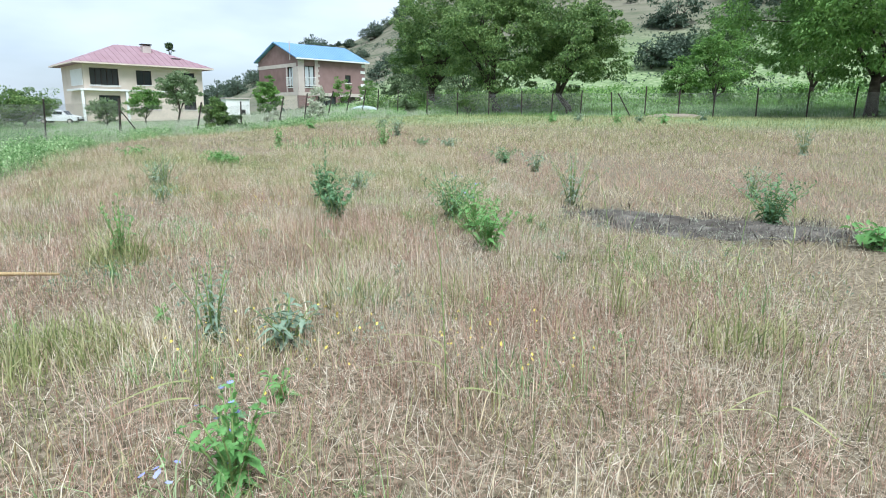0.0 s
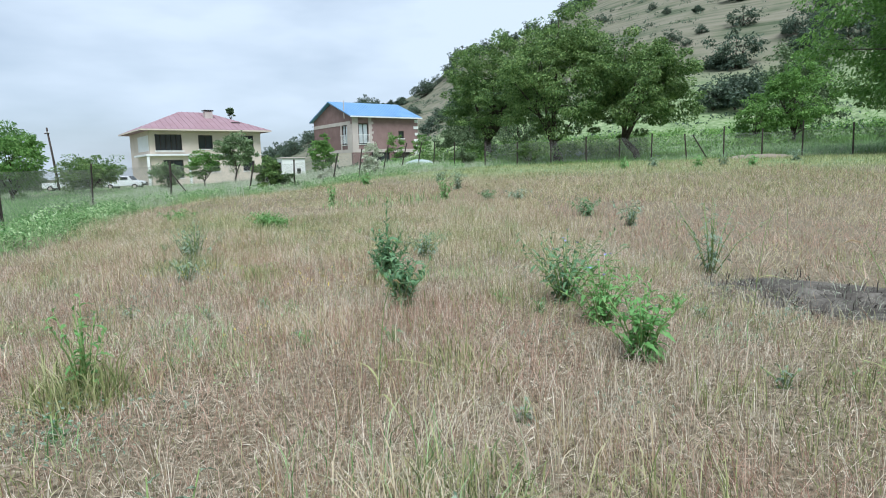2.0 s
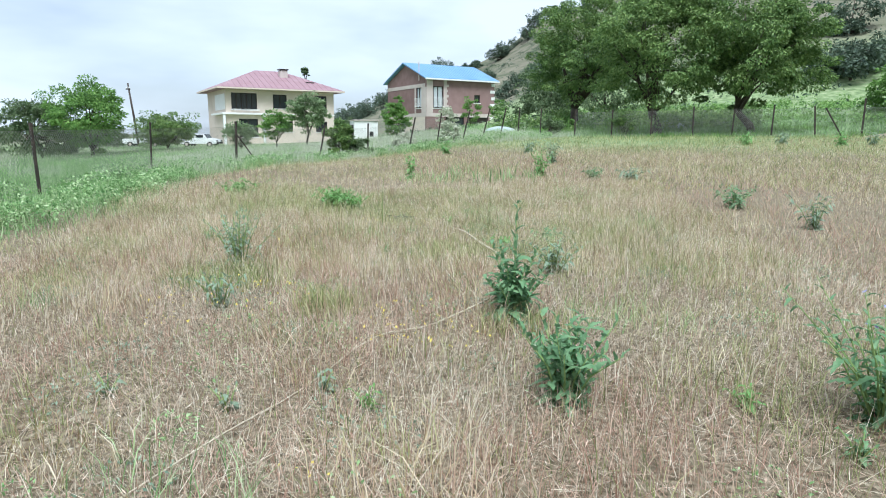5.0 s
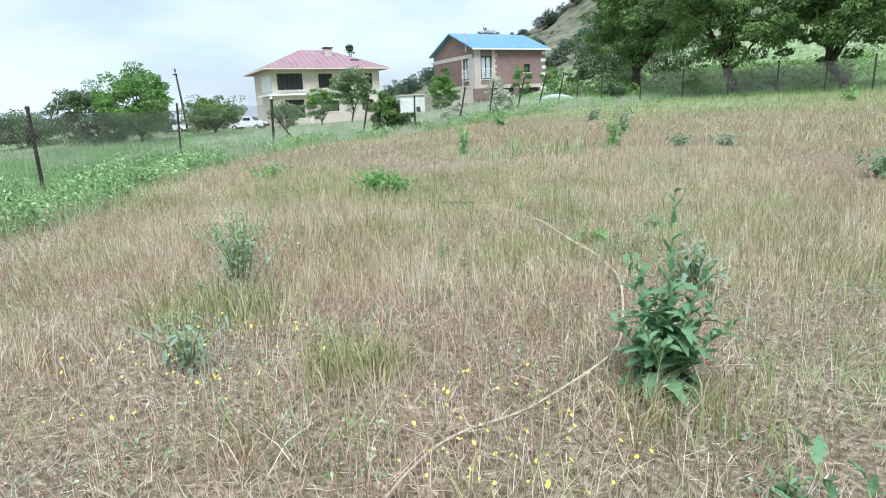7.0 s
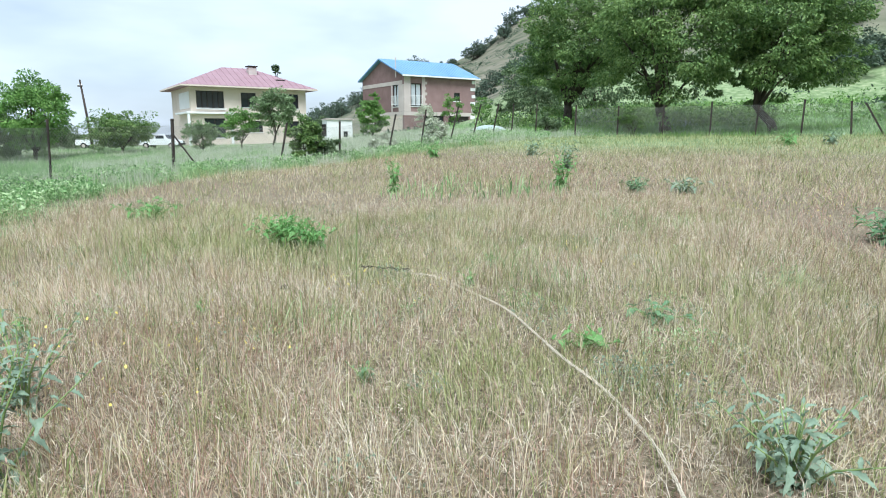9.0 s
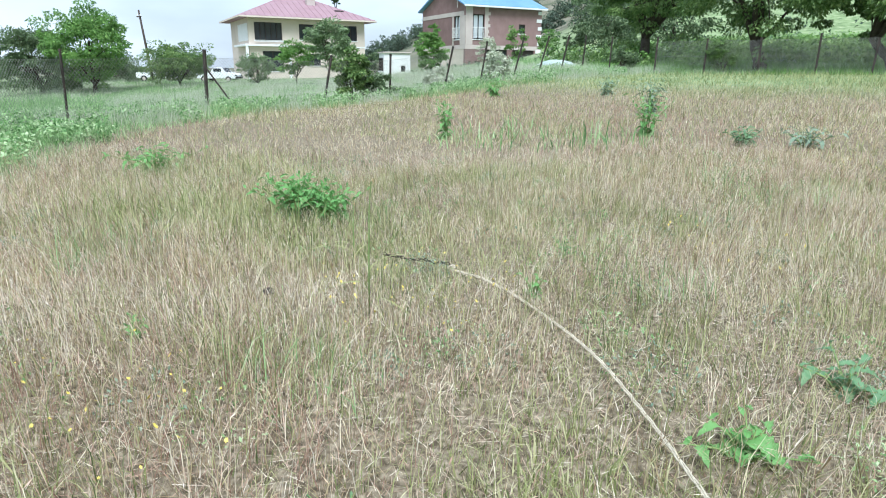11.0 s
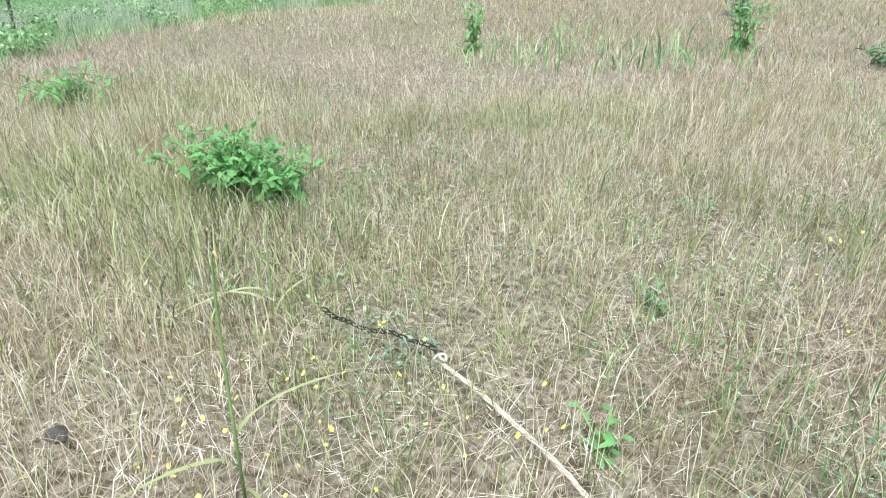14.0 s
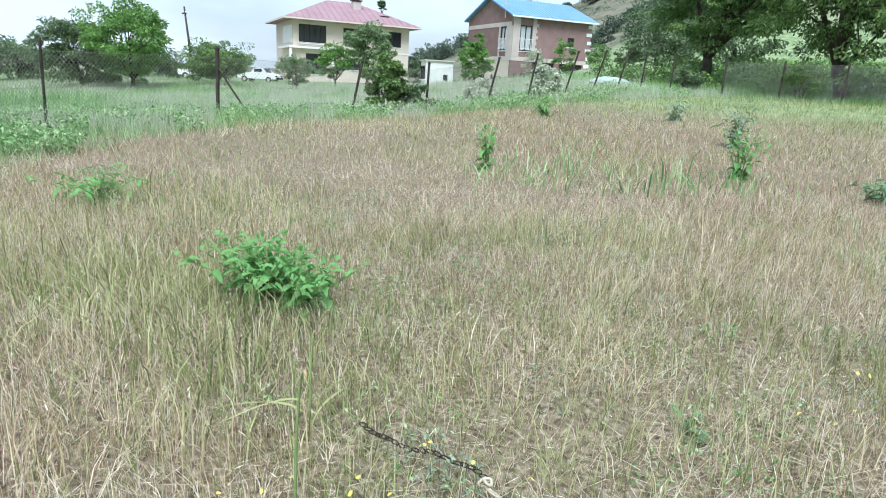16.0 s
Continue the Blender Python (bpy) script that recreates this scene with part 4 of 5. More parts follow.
def weed(at, height, spread, label, mat, stems=5, per_stem=10, leaf_len=0.16, leaf_wide=0.045, seed=1, rise=0.9, flower=None, name="weed", lobes=0.24, low_leaves=8, cone=False):
    """A broad-leaved weed: several stems from one root, leaves up each stem, each leaf a part of its own."""
    g = np.random.default_rng(seed)
    height, spread, leaf_len, leaf_wide, stems = height * 1.08, spread * 1.1, leaf_len * 1.1, leaf_wide * 1.3, round(stems * 1.35)
    root = tagged(new(name), label, "weed", "weeds in the field")
    root.location = at
    key = (mat.name, round(leaf_len, 3), round(leaf_wide, 3))
    if key not in LEAVES:
        LEAVES[key] = [leaf_mesh("leaf", mat, leaf_len * q, leaf_wide * q, b, 5 + i, lobes) for i, (q, b) in enumerate(((1, -0.5), (0.8, -0.2), (1.15, -0.8), (0.65, 0.25)))]
    spots = []
    for k in range(stems):
        w = 2 * math.pi * (k + g.uniform(0, 0.6)) / stems
        out = spread * (0.25 + 0.75 * (k % 3) / 2) * g.uniform(0.7, 1.0)
        h = height * (g.uniform(0.3, 0.8) if cone else g.uniform(0.65, 1.0)) if k else height
        if k == 0:
            out *= 0.2
        tip = Vector((math.cos(w) * out, math.sin(w) * out, h))
        mid = Vector((tip.x * 0.45, tip.y * 0.45, h * 0.55))
        pts = [Vector((tip.x * 0.06, tip.y * 0.06, -0.03)), mid, tip]
        v, f = tube(pts, [0.007, 0.005, 0.002], 5)
        stem = part("stem", mesh_from("stem", v, f, STEM, True), None, root)
        for i in range(per_stem):
            s = (i + 0.6) / per_stem
            p = pts[0].lerp(mid, s * 2) if s < 0.5 else mid.lerp(tip, s * 2 - 1)
            spots.append((p, w + i * 2.4 + g.uniform(-0.4, 0.4), rise - 0.5 * (1 - s) + g.uniform(-0.25, 0.25), (1.7 - 1.1 * s if cone else 1.15 - 0.55 * s)))
        if flower and k % 3 == 0:
            v, f = [], []
            for i in range(8):
                u = 2 * math.pi * i / 8
                a, b = len(v), 0.011
                v += [(0, 0, 0), (b * math.cos(u - 0.3), b * math.sin(u - 0.3), 0.004), (b * 1.25 * math.cos(u), b * 1.25 * math.sin(u), 0.006), (b * math.cos(u + 0.3), b * math.sin(u + 0.3), 0.004)]
                f.append((a, a + 1, a + 2, a + 3))
            fl = part("flower", mesh_from("flower", v, f, flower), None, root, "small open flower")
            fl.location = tip + Vector((0, 0, 0.005))
            fl.rotation_euler = (g.uniform(-0.7, 0.7), g.uniform(-0.7, 0.7), 0)
    for i in range(low_leaves):
        spots.append((Vector((0, 0, 0.02)), i * 2.4, g.uniform(0.3, 0.9), 1.2))
    for p, w, tilt, s in spots:
        lf = new("leaf", LEAVES[key][int(g.integers(4))])
        lf.parent = root
        lf.matrix_basis = Matrix.Translation(p) @ Matrix.Rotation(w, 4, "Z") @ Matrix.Rotation(-tilt, 4, "Y") @ Matrix.Rotation(g.uniform(-0.5, 0.5), 4, "X") @ Matrix.Diagonal((s, s, s, 1))
    return root


THISTLE, DENSE = "tall leafy dark green weed in dry grass", "bushy broad-leaved green weed in dry grass"
weed(place(-1.82, 13.43), 0.92, 0.3, THISTLE, WEED_LEAF, 11, 19, 0.115, 0.036, 1, 1.0, cone=True, low_leaves=14)
weed(place(-1.02, 11.95), 0.44, 0.36, DENSE, WEED_LEAF, 16, 12, 0.125, 0.036, 2, 1.1)
weed(place(1.28, 10.75), 0.5, 0.42, DENSE, YOUNG_LEAF, 14, 13, 0.105, 0.03, 3, 0.8)
weed(place(0.55, 12.3), 0.66, 0.6, "sprawling grey-green chicory with thin stems", WEED_LEAF, 18, 13, 0.11, 0.026, 4, 0.6, FLOWER_BLUE)
weed(place(0.95, 11.6), 0.55, 0.5, "sprawling green chicory with thin stems", YOUNG_LEAF, 15, 12, 0.1, 0.026, 44, 0.6, FLOWER_BLUE)
weed(place(2.05, 14.4), 0.85, 0.6, "tall grey-green feathery weed", GREY_LEAF, 11, 14, 0.09, 0.018, 5, 0.4)
weed(place(4.75, 13.35), 0.62, 0.6, "big dark green leafy weed beside dark soil", WEED_LEAF, 18, 13, 0.12, 0.036, 6, 0.7)
weed(place(5.5, 11.9), 0.25, 0.5, "low bright green leafy weed", YOUNG_LEAF, 12, 6, 0.16, 0.08, 7, 0.5)
weed(place(-1.93, 9.05), 0.62, 0.25, "green weed standing in a grass tuft", YOUNG_LEAF, 5, 10, 0.09, 0.026, 8, 0.9)
weed(place(0.1, 7.45), 0.55, 0.22, "pale grey-green feathery weed", GREY_LEAF, 7, 14, 0.09, 0.014, 9, 0.5)
weed(place(0.58, 7.5), 0.28, 0.3, "pale blue-green leafy weed, low", GREY_LEAF, 8, 7, 0.13, 0.03, 10, 0.5)
weed(place(1.08, 6.1), 0.4, 0.2, "bright green chicory with blue flowers", YOUNG_LEAF, 10, 10, 0.075, 0.028, 11, 0.8, FLOWER_BLUE)
weed(place(-7.35, 18.95), 0.44, 0.5, "dense bright green leafy weed in tall grass", YOUNG_LEAF, 26, 11, 0.12, 0.046, 12, 0.75)
weed(place(-7.0, 19.0), 0.36, 0.42, "dense bright green leafy weed in tall grass", YOUNG_LEAF, 15, 9, 0.12, 0.046, 120, 0.75)
weed(place(-5.05, 13.75), 0.66, 0.42, "grey-green weed with upright leafy stems", GREY_LEAF, 10, 14, 0.085, 0.024, 13, 0.7)
weed(place(-5.7, 14.35), 0.5, 0.4, "grey-green weed with upright leafy stems", GREY_LEAF, 9, 12, 0.085, 0.024, 14, 0.7)
weed(place(-4.13, 12.5), 0.34, 0.3, "wilted grey weed with one broad pale leaf", GREY_LEAF, 9, 8, 0.1, 0.018, 15, 0.1)
weed(place(-1.9, 15.1), 0.34, 0.42, "low grey-green weed beside the rope", GREY_LEAF, 12, 9, 0.1, 0.028, 16, 0.5)
weed(place(-3.5, 25.4), 0.3, 0.4, "low green weed in dry grass", WEED_LEAF, 8, 7, 0.16, 0.05, 17, 0.5)
weed(place(-2.6, 25.6), 0.3, 0.6, "low green weed in dry grass", GREY_LEAF, 9, 7, 0.16, 0.05, 18, 0.5)
weed(place(-0.1, 21.6), 0.4, 0.6, "low green weed in dry grass", WEED_LEAF, 10, 8, 0.16, 0.05, 19, 0.5)
weed(place(-5.7, 29.4), 0.8, 0.5, "tall pale green weed in the dry field", GREY_LEAF, 10, 10, 0.16, 0.05, 20, 0.6)
weed(place(-8.6, 24.6), 0.8, 0.3, "tall pale green weed in the dry field", YOUNG_LEAF, 6, 10, 0.16, 0.05, 21, 0.6)
weed(place(-10.4, 19.6), 0.35, 0.7, "low green weed at the verge", YOUNG_LEAF, 12, 7, 0.18, 0.05, 22, 0.5)
weed(place(-5.2, 26.2), 0.75, 0.5, "tall pale green weed in the dry field", YOUNG_LEAF, 9, 9, 0.16, 0.05, 23, 0.6)
weed(place(8.2, 24.0), 1.0, 0.6, "tall pale grey flowering weed", GREY_LEAF, 10, 9, 0.14, 0.03, 24, 0.6)
weed(place(5.2, 16.4), 0.6, 0.35, "thin grey-green weed in dry grass", GREY_LEAF, 7, 9, 0.12, 0.025, 25, 0.6)
weed(place(1.0, 19.5), 0.5, 0.4, "low grey-green weed in dry grass", GREY_LEAF, 8, 8, 0.14, 0.04, 26, 0.5)
weed(place(3.05, 5.9), 0.3, 0.25, "low blue-green leafy weed", WEED_LEAF, 7, 6, 0.12, 0.035, 27, 0.5)
weed(place(-3.0, 16.6), 0.12, 0.3, "low creeping green weed", YOUNG_LEAF, 7, 5, 0.1, 0.04, 28, 0.4)
weed(place(-2.6, 17.4), 0.15, 0.35, "low creeping green weed", WEED_LEAF, 7, 5, 0.1, 0.04, 29, 0.4)

gs = np.random.default_rng(404)
for k in range(26):
    u, w = gs.uniform(2.5, 17.5), gs.uniform(-3, 3.4)
    weed(place(2.3 - 0.48 * u + 0.877 * w, 4.2 + 0.877 * u + 0.48 * w), 0.13, 0.13, "small low green herb in the dry grass", (YOUNG_LEAF, WEED_LEAF, GREY_LEAF)[k % 3], 4, 4, 0.06, 0.022, 500 + k, 0.6, low_leaves=5)
for k, (x, y) in enumerate(((0.3, 35.5), (1.6, 35.8), (3.4, 35.0), (4.4, 35.2), (5.4, 34.6), (-7.6, 33.0), (-10.6, 31.5), (7.4, 36.5))):
    weed(place(x, y), 0.5, 0.5, "pale green weed patch in the far field", GREY_LEAF if k % 2 else YOUNG_LEAF, 8, 6, 0.2, 0.06, 300 + k, 0.5)


def stalk(at, height, lean, label, seed, mat=None, thick=0.004):
    """A single tall grass stalk with a drooping tip and a bent leaf or two."""
    g = np.random.default_rng(seed)
    root = tagged(new("grass_stalk"), label, "grass stalk", "tall stalks")
    root.location = at
    dx, dy = lean
    pts = [(0, 0, -0.02), (dx * 0.15, dy * 0.15, height * 0.4), (dx * 0.4, dy * 0.4, height * 0.8), (dx * 0.75, dy * 0.75, height), (dx * 1.0, dy * 1.0, height * 1.02)]
    v, f = tube(pts, [thick, thick * 0.9, thick * 0.75, thick * 0.55, thick * 0.3], 5)
    part("stem", mesh_from("stem", v, f, mat or STEM, True), None, root)
    v, f = tube([pts[3], pts[4], (dx * 1.2, dy * 1.2, height * 0.99)], [thick * 0.4, thick * 1.0, thick * 0.2], 6)
    part("seed_head", mesh_from("seed_head", v, f, DRY_STEM, True), None, root)
    me = leaf_mesh("leaf", GREEN_BLADE, 0.28, 0.013, -1.4, seed)
    for k in range(3):
        lf = new("leaf", me)
        lf.parent = root
        lf.matrix_basis = Matrix.Translation((dx * 0.05, dy * 0.05, height * (0.08 + 0.12 * k))) @ Matrix.Rotation(g.uniform(0, 6.28), 4, "Z") @ Matrix.Rotation(-1.2, 4, "Y")


for k, (x, y, h, lx, ly) in enumerate(((0.62, 6.55, 0.72, 0.05, 0.02), (1.72, 6.9, 0.95, -0.12, 0.06), (2.55, 8.6, 0.85, 0.18, 0.05), (2.55, 9.9, 0.9, -0.25, 0.05), (3.25, 7.2, 0.5, -0.04, 0.0), (3.7, 6.9, 0.62, 0.03, 0.02), (-0.15, 9.4, 0.75, 0.14, 0.0), (2.2, 12.2, 0.95, 0.2, 0.05),
                                       (-5.21, 17.11, 0.85, 0.05, 0.00), (-5.9, 17.9, 0.5, 0.0, 0.03), (3.6, 9.9, 0.8, 0.12, 0.05), (4.3, 10.8, 0.85, -0.1, 0.0), (3.2, 16.0, 0.9, -0.1, 0.0), (4.7, 17.5, 0.8, 0.2, 0.0), (1.8, 17.5, 0.8, -0.1, 0.0))):
    stalk(place(x, y), h, (lx, ly), "tall single grass stalk with a drooping seed head", 200 + k, thick=0.0055 if k in (8, 9) else 0.0035)

# ---- rope and chain lying in the grass ----
LINE = [(-5.05, 17.95), (-4.7, 17.78), (-4.3, 17.6), (-3.8, 17.1), (-3.4, 16.6), (-3.05, 16.0), (-2.7, 15.6), (-2.4, 14.95), (-2.2, 14.2), (-2.1, 13.5), (-2.3, 12.95), (-2.52, 12.4), (-2.5, 11.6), (-2.42, 10.9), (-2.4, 10.1), (-2.45, 9.4)]


def rope():
    """Three twisted strands along a slack line, with a knot at the loose end."""
    root = tagged(new("rope"), "pale twisted tether rope lying slack over dry grass", "rope")
    pts = [place(x, y) + Vector((0, 0, 0.075 if y > 13 else 0.035)) for x, y in LINE]
    curve, n = [], 14
    for i in range(len(pts) - 1):
        p0, p1, p2, p3 = pts[max(i - 1, 0)], pts[i], pts[i + 1], pts[min(i + 2, len(pts) - 1)]
        for k in range(n):
            s = k / n
            q = 0.5 * ((2 * p1) + (p2 - p0) * s + (2 * p0 - 5 * p1 + 4 * p2 - p3) * s * s + (3 * p1 - p0 - 3 * p2 + p3) * s ** 3)
            q.z += 0.035 * math.sin((i + s) * 2.2) * math.sin((i + s) * 0.9)
            curve.append(q)
    for strand in range(3):
        run = []
        for i, q in enumerate(curve):
            w = i * 0.9 + strand * 2.094
            run.append(q + Vector((math.cos(w) * 0.004, math.sin(w) * 0.004, math.sin(w + 1) * 0.004)))
        v, f = tube(run, [0.0045] * len(run), 5)
        part("strand", mesh_from("strand", v, f, ROPE, True), None, root)
    run = [curve[0] + Vector((0.022 * math.cos(a), 0.015 * math.sin(a * 1.5), 0.018 * math.sin(a) + 0.012)) for a in np.linspace(0, 9.4, 40)]
    v, f = tube(run, [0.006] * 40, 6)
    part("knot", mesh_from("knot", v, f, ROPE, True), None, root, "pale frayed knot")


def chain():
    """Short steel chain lying from the rope's knot: interlocking oval links."""
    root = tagged(new("chain"), "short dark steel chain lying in the grass", "chain")
    v, f = [], []
    ring, sides = 14, 5
    for i in range(ring):
        w = 2 * math.pi * i / ring
        c = Vector((0.019 * math.cos(w), 0.010 * math.sin(w), 0))
        o = Vector((math.cos(w), math.sin(w), 0))
        for k in range(sides):
            a = 2 * math.pi * k / sides
            v.append(c + o * 0.0032 * math.cos(a) + Vector((0, 0, 0.0032 * math.sin(a))))
    for i in range(ring):
        for k in range(sides):
            f.append((i * sides + k, i * sides + (k + 1) % sides, ((i + 1) % ring) * sides + (k + 1) % sides, ((i + 1) % ring) * sides + k))
    me = mesh_from("link", v, f, CHAIN, True)
    a = place(-5.07, 17.97) + Vector((0, 0, 0.1))
    for i in range(20):
        lk = new("link", me)
        lk.parent = root
        p = a + Vector((-0.031 * i, 0.02 * math.sin(i * 0.35), 0.006 * math.sin(i)))
        lk.matrix_basis = Matrix.Translation(p) @ Matrix.Rotation(math.pi + 0.2 * math.cos(i * 0.35), 4, "Z") @ Matrix.Rotation(math.pi / 2 * (i % 2), 4, "X")


rope()
chain()

# ---- dark soil bed and litter ----
g = np.random.default_rng(9)
v, f = [(3.7, 12.95, float(land(3.7, 12.95)) + 0.07)], []
for ring in range(1, 7):
    for k in range(40):
        w = 2 * math.pi * k / 40
        r = ring / 6
        wob = 1 + 0.16 * math.sin(3 * w + 1) + 0.1 * math.sin(7 * w)
        x, y = 3.7 + 1.9 * r * math.cos(w) * wob, 12.95 - 0.33 * 1.5 * r * math.cos(w) * wob + 0.85 * r * math.sin(w) * wob
        v.append((x, y, float(land(x, y)) + (0.07 * (1 - r * r) - 0.01 * (ring == 6)) + g.normal(0, 0.022) * (ring < 6)))
for k in range(40):
    f.append((0, 1 + k, 1 + (k + 1) % 40))
for ring in range(5):
    for k in range(40):
        a, b = 1 + ring * 40, 1 + (ring + 1) * 40
        f.append((a + k, b + k, b + (k + 1) % 40, a + (k + 1) % 40))
mv, mf = [(0, 0, 0.2)], []
for ring in range(1, 5):
    for k in range(24):
        w = 2 * math.pi * k / 24
        mv.append((1.9 * ring / 4 * math.cos(w) * (1 + 0.12 * math.sin(2 * w + ring)), 0.9 * ring / 4 * math.sin(w), 0.2 * math.cos(ring / 4 * math.pi / 2) - 0.03 * (ring == 4) + 0.03 * math.sin(k * 2.3 + ring)))
mf = [(0, 1 + k, 1 + (k + 1) % 24) for k in range(24)] + [(1 + r * 24 + k, 25 + r * 24 + k, 25 + r * 24 + (k + 1) % 24, 1 + r * 24 + (k + 1) % 24) for r in range(3) for k in range(24)]
mound = tagged(new("earth_mound", mesh_from("earth_mound", mv, mf, EARTH, True)), "low pale mound of bare earth before the fence", "mound")
mound.location = place(6.6, 40.6)
SOIL_BED = tagged(new("soil_bed", mesh_from("soil_bed", v, f, SOIL, True)), "strip of dark burnt soil and litter", "soil", kind="structure")
v, f = tube([place(-2.9, 7.9) + Vector((0, 0, 0.08)), place(-2.4, 8.15) + Vector((0, 0, 0.11)), place(-1.95, 8.35) + Vector((0, 0, 0.09))], [0.016, 0.018, 0.012], 7)
tagged(new("stick", mesh_from("stick", v, f, DRY_STEM, True)), "pale bare stick lying on dry grass", "stick")
v = []
for i in range(5):
    for k in range(8):
        w = 2 * math.pi * k / 8
        r = 0.035 * math.sin(math.pi * (i + 0.5) / 5) * (1 + 0.15 * math.sin(k * 2.1 + i))
        v.append((r * math.cos(w) * 1.3, r * math.sin(w), 0.05 * i / 4))
f = [(i * 8 + k, i * 8 + (k + 1) % 8, (i + 1) * 8 + (k + 1) % 8, (i + 1) * 8 + k) for i in range(4) for k in range(8)] + [tuple(range(8))[::-1], tuple(32 + k for k in range(8))]
dung = tagged(new("dung", mesh_from("dung", v, f, SOIL, True)), "small dark clod of dung on dry grass", "dung")
dung.location = place(-5.9, 16.95) + Vector((0, 0, 0.05))


# ---- grass ----
def patchy(x, y, s, seed):
    """Smooth uneven pattern between 0 and 1."""
    return 0.5 + 0.2 * (np.sin(x * s + seed) * np.cos(y * s * 1.13 + seed * 2) + np.sin((x + y) * s * 0.63 + seed * 3) + 0.8 * np.sin((x - 0.7 * y) * s * 2.1 + seed) + 0.5 * np.sin(x * s * 4.3 + y * s * 3.1 + seed))


def blades(name, label, x, y, mat, high, wide, lay=0.5, gen=None, heads=0.0, lift=0.0, coarse=False, tuss=0.0):
    """Many curved blades from arrays of places: two tapering faces each, by choice with a seed head."""
    n = len(x)
    h = (high[0] + (high[1] - high[0]) * gen.random(n) ** 1.3) * (0.55 + 0.6 * patchy(x, y, 1.1, 8.8) + 0.12 * ease((y - 13) / 4) * (y < 30))
    w = wide * gen.uniform(0.6, 1.4, n)
    a = gen.uniform(0, 2 * np.pi, n)
    tilt = np.clip(np.abs(gen.normal(0, lay, n)), 0, 1.45)
    if tuss:
        # blades gather in tussocks and splay out from them, leaning the way that the patch leans
        ix, iy = np.floor(x / tuss), np.floor(y / tuss)
        r1, r2, r3 = (np.mod(np.abs(np.sin(ix * p + iy * q) * 43758.5), 1.0) for p, q in ((12.99, 78.23), (39.35, 11.14), (73.16, 52.24)))
        cx, cy = (ix + 0.15 + 0.7 * r1) * tuss, (iy + 0.15 + 0.7 * r2) * tuss
        pull = 0.1 + 0.4 * r3
        a = np.arctan2(y - cy, x - cx) + gen.normal(0, 1.3, n)
        x, y = x + (cx - x) * pull, y + (cy - y) * pull
        h = h * (0.65 + 0.6 * r3)
        lean_way = 3.0 * patchy(x, y, 0.6, 2.9) * np.pi
        ax, ay = np.cos(a) + 0.35 * np.cos(lean_way), np.sin(a) + 0.35 * np.sin(lean_way)
        a = np.arctan2(ay, ax)
    d = np.column_stack([np.cos(a), np.sin(a), np.zeros(n)])
    turn = gen.uniform(0, 2 * np.pi, n)
    side = np.column_stack([np.cos(turn), np.sin(turn), np.zeros(n)]) * (w / 2)[:, None]
    base = np.column_stack([x, y, land(x, y) - 0.015 + lift * gen.random(n)])
    s, c = np.sin(tilt)[:, None], np.cos(tilt)[:, None]
    up = np.array([0, 0, 1.0])
    mid = base + (d * s * 0.6 + up * c) * (h * 0.55)[:, None]
    tip = mid + (d * np.minimum(1, s * 1.5 + 0.15) + up * c * 0.75) * (h * 0.45)[:, None]
    v = np.stack([base - side, base + side, mid - side * 0.8, mid + side * 0.8, tip], 1).reshape(-1, 3)
    i = np.arange(n)[:, None] * 5
    if coarse:
        v = np.stack([base - side, base + side, tip], 1).reshape(-1, 3)
        i = np.arange(n)[:, None] * 3
    t = i + np.array([0, 1, 2]) if coarse else np.concatenate([i + np.array([0, 1, 3]), i + np.array([0, 3, 2]), i + np.array([2, 3, 4])])
    if heads:
        k = np.flatnonzero(gen.random(n) < heads)
        b, dd = tip[k], (tip[k] - mid[k])
        dd /= np.linalg.norm(dd, axis=1, keepdims=True) + 1e-6
        dd[:, 2] -= 0.35
        ln = gen.uniform(0.03, 0.065, (len(k), 1))
        sw = side[k] / (w[k] / 2)[:, None] * gen.uniform(0.0018, 0.0038, (len(k), 1))
        hv = np.stack([b - dd * ln * 0.2, b + dd * ln * 0.4 + sw, b + dd * ln, b + dd * ln * 0.4 - sw], 1).reshape(-1, 3)
        j = len(v) + np.arange(len(k))[:, None] * 4
        v = np.concatenate([v, hv])
        t = np.concatenate([t, j + np.array([0, 1, 2]), j + np.array([0, 2, 3])])
    return tagged(new(name, fast_mesh(name, v, t, mat)), label, "grass", kind="stuff")


gen = np.random.default_rng(31)
AXIS = np.array([-0.48, 0.877])
ACROSS = np.array([0.877, 0.48])


def strip(n, s0, s1, half0, half1):
    """Random places in a tapering strip that runs up the field."""
    s = gen.uniform(s0, s1, n)
    p = gen.uniform(-1, 1, n) * (half0 + (half1 - half0) * (s - s0) / (s1 - s0))
    return 2.3 + AXIS[0] * s + ACROSS[0] * p, 4.2 + AXIS[1] * s + ACROSS[1] * p


def along(x, y):
    """How far up the strip a place lies, and how far from its middle."""
    return (x - 2.3) * AXIS[0] + (y - 4.2) * AXIS[1], np.abs((x - 2.3) * ACROSS[0] + (y - 4.2) * ACROSS[1])


def keep(x, y, chance):
    k = gen.random(len(x)) < chance
    return x[k], y[k]


def off_bed(x, y):
    return (np.abs(x - 3.7) > 1.8) | (np.abs(y - 12.8 + 0.26 * (x - 3.7)) > 0.85 + 0.25 * np.sin(x * 5)) | (np.mod(np.sin(x * 91.7 + y * 57.3) * 4375.8, 1.0) < 0.22 + 0.2 * np.sin(x * 3 + y * 4))


